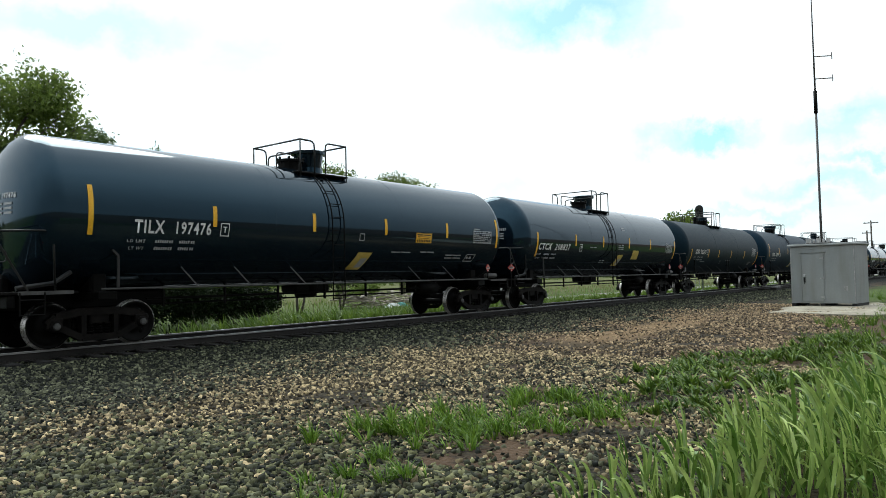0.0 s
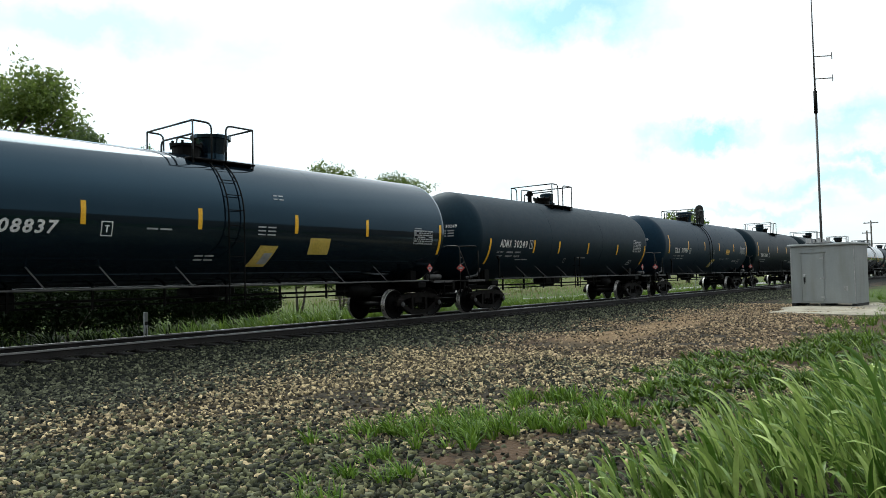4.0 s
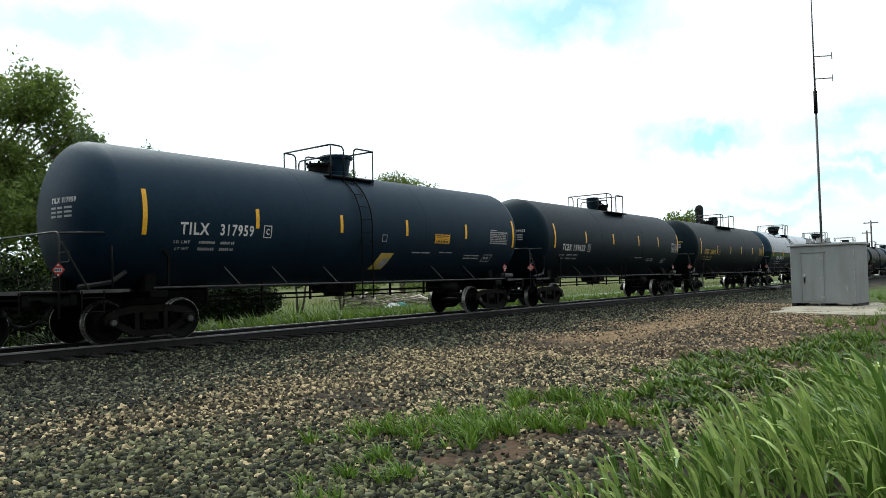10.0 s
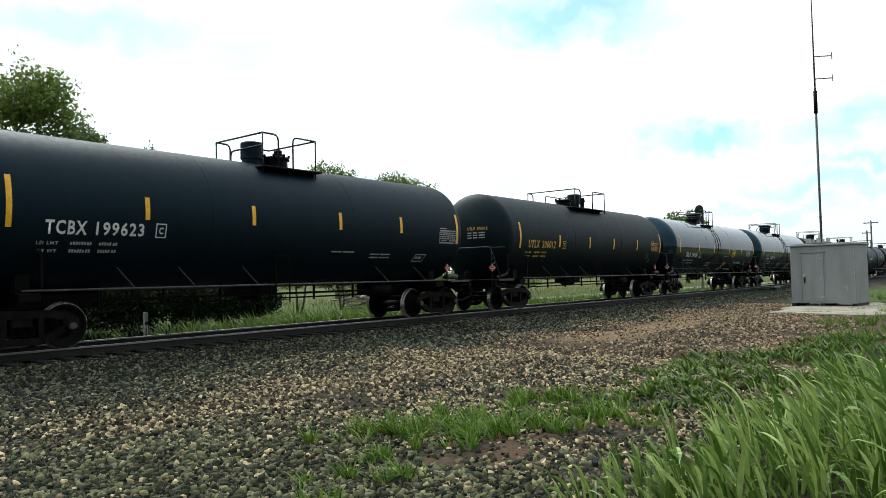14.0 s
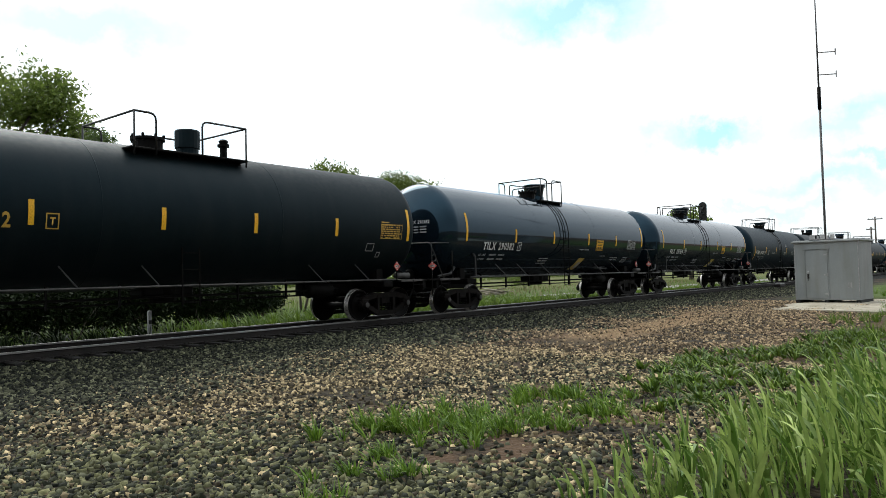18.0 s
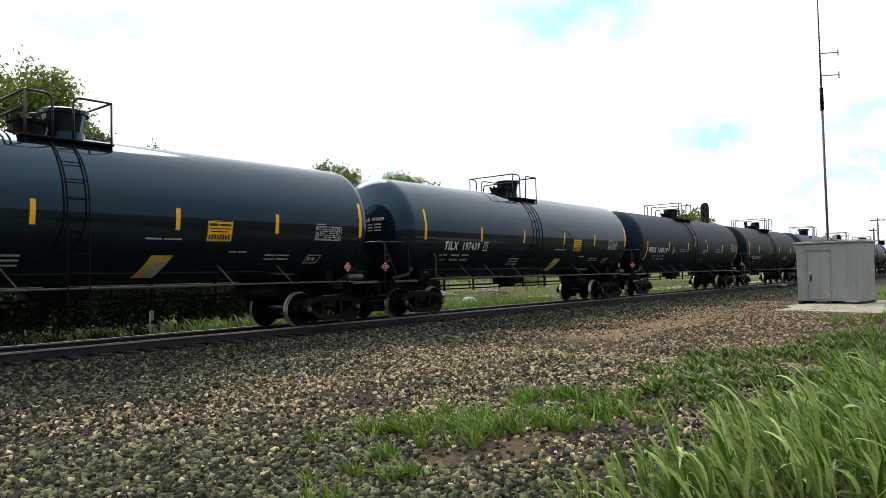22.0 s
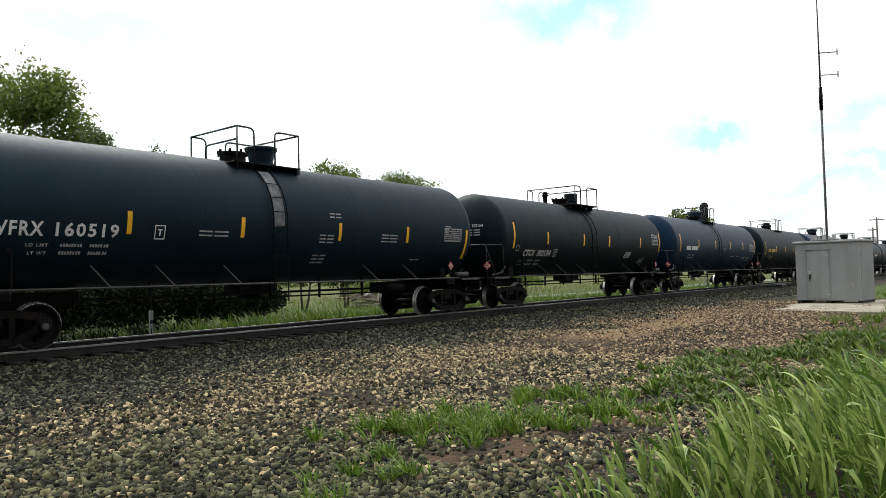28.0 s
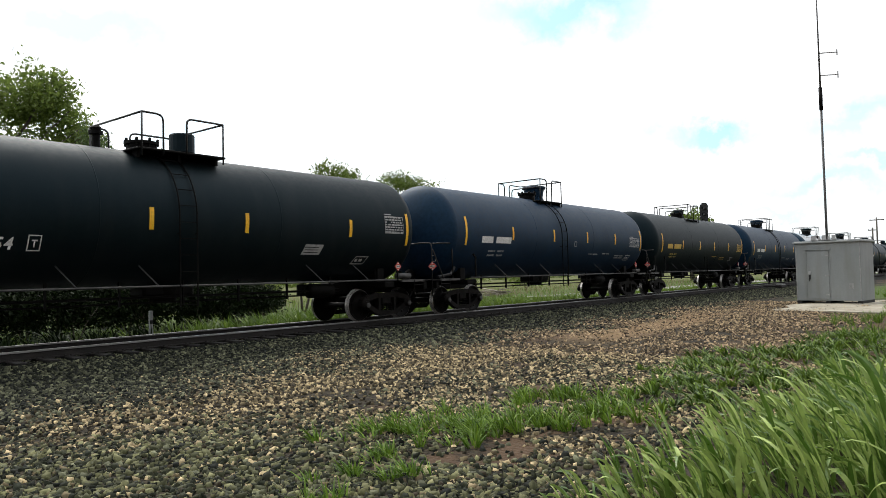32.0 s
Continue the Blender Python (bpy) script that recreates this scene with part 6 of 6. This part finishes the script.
            tube(bm, [(xe - 0.75, -1.35, 1.22), (xe - 0.1, -1.35, 1.30), (xe + 0.3, -1.2, 1.52)], 0.05, 6)
            part("brake_rod", bm, "pipe", car)
        else:
            bm = bmesh.new()
            tube(bm, bends([(xe + 0.95, 1.44, 1.15), (xe + 0.95, 1.44, 2.30), (xe + 0.95, 0.3, 2.30), (xe + 0.95, 0.3, 1.15)], 0.16), 0.022, 6)
            part("end_railing", bm, "pipe", car, smooth=True)
            bm = bmesh.new()
            lathe(bm, [(-0.32, 0.03), (-0.30, 0.09), (0.28, 0.09), (0.30, 0.03)], 10, "x", (xe - 0.05, -1.30, 1.28))
            part("brake_cylinder", bm, "sill", car, smooth=True)
        bm = bmesh.new()
        for z in (0.72, 1.0):
            tube(bm, [(xe + sgn * 0.72, -1.46, z), (xe + sgn * 0.28, -1.46, z)], 0.016, 5)
        for u in (0.72, 0.28):
            tube(bm, [(xe + sgn * u, -1.46, 0.70), (xe + sgn * u, -1.46, 1.14)], 0.016, 5)
        part("step", bm, "under", car)
        part("coupler", shared("coupler", coupler, "cast"), None, car, at=pose(xe + sgn * 1.08, 0, 0, 0, 0, 0 if sgn < 0 else 180))
        bm = bmesh.new()
        tube(bm, [(xe + sgn * 0.8, -0.35, 0.86), (xe + sgn * 1.0, -0.34, 0.55), (xe + sgn * 1.22, -0.12, 0.42), (xe + sgn * 1.33, 0.0, 0.45)], 0.03, 6)
        part("air_hose", bm, "dark", car, smooth=True)
        # hazard placard on its holder
        px = xe - 0.45 + spec.get("tag", 0.0) if sgn > 0 else xe - 1.17
        py = -1.47 if sgn > 0 else -1.48
        pl = part("placard", shared("placard", placard, "red"), None, car, "red and white hazard diamond", at=pose(px, py, 1.56, 0, 0, 0 if sgn > 0 else -62) @ Matrix.Scale(0.74, 4))
        part("placard_band", shared("placard_white", placard_white, "white"), None, pl)
        part("placard_bars", shared("placard_ink", placard_ink, "ink"), None, pl)
        bm = bmesh.new()
        box(bm, (px - 0.02, py + 0.01, 1.15), (px + 0.02, py + 0.03, 1.50))
        part("placard_post", bm, "under", car)
        truck(car, s1 + 0.45 - o if sgn < 0 else s1 + span - (0.58 if spec["marks"] in (YL, YM, SQ) or spec.get("mark")[0][:4] == "TILX" else 0.42) - o)
    bm = bmesh.new()
    jx = X(s1) + 0.62
    bar(bm, (jx, 1.2), (jx, 1.84), 0.05, -1.50, -1.46)
    bar(bm, (jx, 1.84), (jx - 0.13, 1.96), 0.05, -1.52, -1.46)
    part("jacking_bracket", bm, "pipe" if paint == SHINE else "under", car)
    part("brake_wheel", shared("brake_wheel", brake_wheel, "pipe", True), None, car, at=pose(X(x1) + 0.98, 0.75, 1.95))
    bm = bmesh.new()
    lathe(bm, [(-0.55, 0.05), (-0.5, 0.2), (0.3, 0.2), (0.36, 0.08), (0.6, 0.05)], 14, "x", (X(x1) - 2.6, -0.55, 0.92))
    part("air_reservoir", bm, "under", car, smooth=True)
    bm = bmesh.new()
    lathe(bm, [(0.78, 0.2), (0.80, 0.30), (1.05, 0.36), (1.32, 0.40)], 16, "z", (0.1, 0, 0))
    box(bm, (-0.55, -0.32, 0.92), (0.75, 0.32, 1.28), 0.06)
    part("bottom_outlet", bm, "under", car)
    for y, z, r in ((-0.62, 0.93, 0.028), (-0.35, 0.80, 0.022), (0.5, 0.90, 0.03)):
        bm = bmesh.new()
        tube(bm, [(X(x0) + 2.2, y, z), (X(x1) - 2.0, y, z)], r, 6)
        part("brake_pipe", bm, "under", car)
    for k in range(7):
        bm = bmesh.new()
        x = X(x0) + 2.6 + k * (x1 - x0 - 5.0) / 6
        box(bm, (x - 0.02, -0.66, 0.74), (x + 0.02, -0.60, 1.42))
        part("pipe_hanger", bm, "under", car)
    car.matrix_basis = pose(o, 0, 0)
    CARS.append((car, o))
    return car


MATT, SHINE = "satin", "gloss"
YL = [("yellow", 10.2, 2.48, 0.76, 0.31), ("leaning", 7.65, 1.78, 0.55, 0.5), ("panel", 13.3, 2.60, 0.95, 0.42), ("lines", 9.3, 2.02, 0.9, 1), ("lines", 10.5, 2.04, 0.7, 1), ("lines", 11.9, 1.96, 0.9, 2),
      ("slant", 12.75, 1.90, 0.5, 0.24), ("square", 7.52, 2.43, 0.2, 0.2)]
YM = [(k, x - (0.2 if x < 11 else 0.12), z, w, h) for k, x, z, w, h in YL]
SQ = [("yellow", 9.72, 2.39, 0.66, 0.48), ("leaning", 8.3, 1.61, 0.5, 0.5), ("panel", 13.0, 2.44, 0.8, 0.36), ("lines", 8.4, 2.17, 0.9, 1), ("lines", 5.3, 1.80, 0.7, 3), ("lines", 10.3, 1.92, 0.5, 1), ("lines", 11.5, 1.85, 0.8, 2),
      ("slant", 12.6, 1.78, 0.45, 0.22)]
PLAIN = [("panel", 12.9, 2.55, 0.85, 0.42), ("lines", 8.4, 2.0, 0.9, 1), ("lines", 9.9, 1.95, 0.9, 2), ("slant", 11.6, 1.88, 0.5, 0.22)]
BL = "black painted railway tank car"
SPECS = [
    dict(s1=6.68, span=14.17, tall=(2.25, 3.24), mid=2.75, short=(2.80, 5.76, 8.48, 11.34), mark=("TILX  197476", 0.90, 1.81, 2.46, 0.28), boxed=3.07, marks=YL, ladder="full", dome="drum", paint=SHINE,
         label="glossy " + BL + " with white lettering and yellow labels"),
    dict(s1=23.65, span=14.21, tall=(1.99, 2.91), mid=2.68, short=(3.08, 5.65, 8.40, 10.94), mark=("CTCX 208837", 0.12, 2.52, 2.38, 0.27), boxed=3.56, shear=0.2,
         marks=[("leaning", 7.5, 1.88, 0.55, 0.54), ("pale", 9.24, 2.14, 0.7, 0.42), ("lines", 7.5, 2.55, 0.55, 3), ("panel", 13.4, 2.5, 0.8, 0.42), ("lines", 4.7, 2.4, 0.6, 1), ("lines", 5.9, 1.85, 0.5, 2), ("lines", 7.9, 3.35, 0.3, 2)],
         ladder="full", dome="drum", paint=SHINE, label="glossy " + BL + " with slanted white lettering"),
    dict(s1=40.77, span=13.42, tall=(1.70, 2.58), mid=2.36, short=(2.95, 4.88, 7.40, 10.31), tag=0.25, round=(1.59, 2.72), mark=("ADMX 30249", 0.62, 1.81, 2.43, 0.28), boxed=2.70,
         marks=[("panel", 12.5, 2.53, 0.8, 0.5), ("square", 5.6, 1.85, 0.18, 0.16), ("lines", 2.3, 1.85, 0.9, 1), ("lines", 7.0, 1.95, 0.8, 1), ("slant", 12.0, 1.78, 0.4, 0.2)],
         platform=(-0.98, 0.70), ladder="low", dome="valve", vent="left", paint=MATT, label="dull " + BL + " with white lettering"),
    dict(s1=57.37, span=14.11, tall=(2.29, 3.25), mid=2.76, short=(2.85, 5.61, 8.28, 11.24), mark=("TILX  317959", 0.82, 1.93, 2.46, 0.27), boxed=3.16, test="C", marks=YM, ladder="full", dome="drum", paint="navy",
         label="dull blue-" + BL + " with white lettering and yellow labels"),
    dict(s1=74.56, span=13.34, tall=(2.34, 3.30), mid=2.83, short=(2.65, 5.34, 8.16, 10.61), deck=(-0.22, 1.54), hatch=0.12, mark=("TCBX 199623", 0.63, 1.96, 2.38, 0.28), boxed=2.97, test="C", marks=PLAIN, ladder="low", dome="box", paint="coal", wide=1,
         label="dull " + BL + " with white lettering"),
    dict(s1=91.77, span=13.42, tall=(2.30, 3.24), mid=2.61, short=(2.95, 5.58, 7.95, 10.55), hatch=0.74, mark=("UTLX 206012", 0.58, 2.03, 2.46, 0.30), boxed=3.33, ink="yellow",
         marks=[("panel", 12.7, 2.56, 0.8, 0.42), ("square", 11.9, 2.1, 0.3, 0.22), ("square", 12.3, 1.9, 0.15, 0.15)], ladder="low", dome="box", vent="right", paint="brown", wide=1, deck=(-1.18, 1.66),
         label="weathered " + BL + " with yellow lettering"),
    dict(s1=108.14, span=14.15, tall=(2.37, 3.31), mid=2.62, short=(2.98, 5.73, 8.66, 11.31), mark=("TILX 290382", 1.00, 1.91, 2.24, 0.28), boxed=3.27, marks=SQ, ladder="full", dome="drum", paint=SHINE,
         label="glossy " + BL + " with white lettering and yellow labels"),
    dict(s1=125.09, span=14.24, tall=(2.39, 3.32), mid=2.63, short=(2.94, 5.62, 8.59, 11.22), mark=("TILX  197439", 1.00, 1.88, 2.23, 0.28), boxed=3.24, marks=SQ, ladder="full", dome="drum", paint=SHINE,
         label="glossy " + BL + " with white lettering and yellow labels"),
    dict(s1=142.09, span=14.32, tall=(1.81, 2.73), mid=2.50, short=(2.81, 5.57, 8.67, 11.40), tag=-0.4, round=(1.58, 2.72), mark=("WFRX 160519", 0.20, 2.40, 2.32, 0.28), boxed=3.49,
         marks=[("lines", 4.83, 2.36, 0.8, 2), ("lines", 8.22, 2.37, 0.5, 3), ("lines", 8.1, 1.85, 0.45, 3), ("lines", 10.64, 2.44, 0.7, 3), ("panel", 13.6, 2.55, 0.8, 0.42), ("lines", 8.5, 2.95, 0.4, 2), ("lines", 12.0, 1.75, 0.4, 1)],
         weights=0.68, drum=0.48, girth=0.87, platform=(-0.98, 0.94), ladder="white", dome="drum", paint=MATT, label="dull black railway tank car with white lettering, pale ladder strip"),
    dict(s1=159.35, span=13.47, tall=(2.19, 3.13), mid=2.61, short=(2.39, 5.37, 7.77, 11.15), round=(1.555, 2.70), hatch=0.58, platform=(-1.02, 1.0), hoop=0.95, mark=("CTCX 302154", 0.79, 1.96, 2.05, 0.26), boxed=3.11, shear=0.15,
         marks=[("panel", 12.9, 2.77, 0.7, 0.5), ("white", 9.86, 2.02, 0.62, 0.26), ("slant", 11.7, 1.75, 0.5, 0.22), ("square", 0.3, 2.2, 0.22, 0.22)], ladder="full", dome="box", paint="brown", wide=1,
         label="dull " + BL + " with slanted white lettering"),
    dict(s1=175.72, span=14.02, tall=(2.25, 3.20), mid=2.72, short=(2.82, 5.76, 8.55, 11.23), round=(1.60, 2.72), mark=("", 0.9, 1.9, 2.35, 0.22), marks=YL[2:], ladder="full", dome="drum", paint="blue",
         label="dark blue painted railway tank car with unreadable white lettering"),
    dict(s1=192.43, span=13.52, tall=(2.2, 3.15), mid=2.62, short=(2.88, 5.57, 8.05, 10.74), mark=("", 0.7, 2.0, 2.4, 0.24), ink="yellow", marks=PLAIN, ladder="low", dome="valve", paint="brown",
         label="weathered " + BL + " with unreadable yellow lettering"),
    dict(s1=208.84, span=14.02, tall=(2.2, 3.15), mid=2.7, short=(2.78, 5.57, 8.35, 11.13), mark=("", 0.8, 1.9, 2.4, 0.22), marks=PLAIN, ladder="full", dome="drum", paint="blue",
         label="dark blue-grey railway tank car with unreadable white lettering"),
    dict(s1=225.74, span=14.02, tall=(2.2, 3.15), mid=2.7, short=(2.78, 5.57, 8.35, 11.13), mark=("", 0.8, 1.9, 2.4, 0.22), marks=PLAIN, ladder="full", dome="drum", paint=SHINE, label="glossy " + BL + " with unreadable white lettering"),
    dict(s1=242.64, span=14.02, tall=(2.2, 3.15), mid=2.7, short=(2.78, 5.57, 8.35, 11.13), mark=("", 0.8, 1.9, 2.4, 0.22), marks=PLAIN, ladder="full", dome="drum", paint=MATT, label="dull " + BL + " with unreadable white lettering"),
    dict(s1=259.53, span=14.02, tall=(2.2, 3.15), mid=2.7, short=(2.78, 5.57, 8.35, 11.13), mark=("", 0.8, 1.9, 2.4, 0.22), marks=PLAIN, ladder="full", dome="drum", paint=MATT, label="dull " + BL + " with unreadable white lettering"),
    dict(s1=276.43, span=14.02, tall=(2.2, 3.15), mid=2.7, short=(2.78, 5.57, 8.35, 11.13), mark=("", 0.8, 1.9, 2.4, 0.22), marks=PLAIN, ladder="full", dome="box", paint=MATT, label="dull " + BL + " with unreadable white lettering"),
]
for _s in SPECS:
    tank_car(_s)


# ---- what moves ----
def rolled(t):
    """Metres the train has rolled, smoothly between the known marks."""
    k = max(i for i in range(len(ROLLED) - 1) if ROLLED[i][0] <= t + 1e-9)

    def slope(i):
        a, b = ROLLED[max(i - 1, 0)], ROLLED[min(i + 1, len(ROLLED) - 1)]
        return (b[1] - a[1]) / (b[0] - a[0])
    (t0, s0), (t1, s1) = ROLLED[k], ROLLED[k + 1]
    h = t1 - t0
    u = (t - t0) / h
    return (2 * u ** 3 - 3 * u ** 2 + 1) * s0 + (u ** 3 - 2 * u ** 2 + u) * h * slope(k) + (-2 * u ** 3 + 3 * u ** 2) * s1 + (u ** 3 - u ** 2) * h * slope(k + 1)


# how hard the wind lays the grass over, at seconds; below 0 the blades stand up
GUSTS = [(0.0, -9), (0.5, -2), (1.0, 0), (2.0, 4), (3.0, 1), (4.5, 1), (6.0, 4), (7.0, 9), (8.0, 5), (9.0, 2), (10.0, 1), (11.0, 1), (12.0, 3), (13.0, 1), (14.0, -2),
         (15.5, 0), (17.0, -2), (18.0, -9), (18.5, -3), (19.0, -5), (19.5, 4), (20.0, -2), (20.5, 5), (21.0, 6), (22.0, -1), (23.0, 1), (24.0, 2), (25.0, -4), (26.5, 0),
         (28.0, -3), (29.0, 1), (30.0, 0), (31.0, 5), (31.5, 2), (32.0, 2)]


def gust(t):
    for (t0, a), (t1, b) in zip(GUSTS, GUSTS[1:]):
        if t < t1:
            u = min(max((t - t0) / (t1 - t0), 0.0), 1.0)
            return a + (b - a) * u * u * (3 - 2 * u)
    return GUSTS[-1][1]


def motions():
    times = [i * 0.5 for i in range(65)]
    for car, o in CARS:
        walk(car, [(t, pose(o - rolled(t), 0, 0)) for t in times])
    steps = [i * 0.1 for i in range(321)]
    turns = [math.degrees(rolled(min(t, 32.0)) / 0.457) for t in steps]
    poses = {}
    for u in (-0.885, 0.885):
        poses[u] = [(t, pose(u, 0, 0.457, 0, -a, 0)) for t, a in zip(steps, turns)]
    for ws, u in WHEELSETS:
        walk(ws, poses[u])
    # the wind: gusts that run across the grass and the crowns
    beat = [i * 0.25 for i in range(129)]
    for k, (ob, x, y, amount) in enumerate(SWAY):
        base = ob.matrix_basis.copy()
        rows = []
        for t in beat:
            g = gust(t - 0.04 * (x - 6.0)) * 0.16 + math.sin(2.9 * t - 1.1 * x + k) * 0.16 + math.sin(1.3 * t - 0.5 * x + 0.4 * y) * 0.12
            c = math.sin(2.6 * t + k * 1.7) * 0.2
            rows.append((t, base @ pose(0, 0, 0, -amount * 0.78 * g + amount * c * 0.62, -amount * 0.62 * g - amount * c * 0.78, 0)))
        walk(ob, rows)


motions()
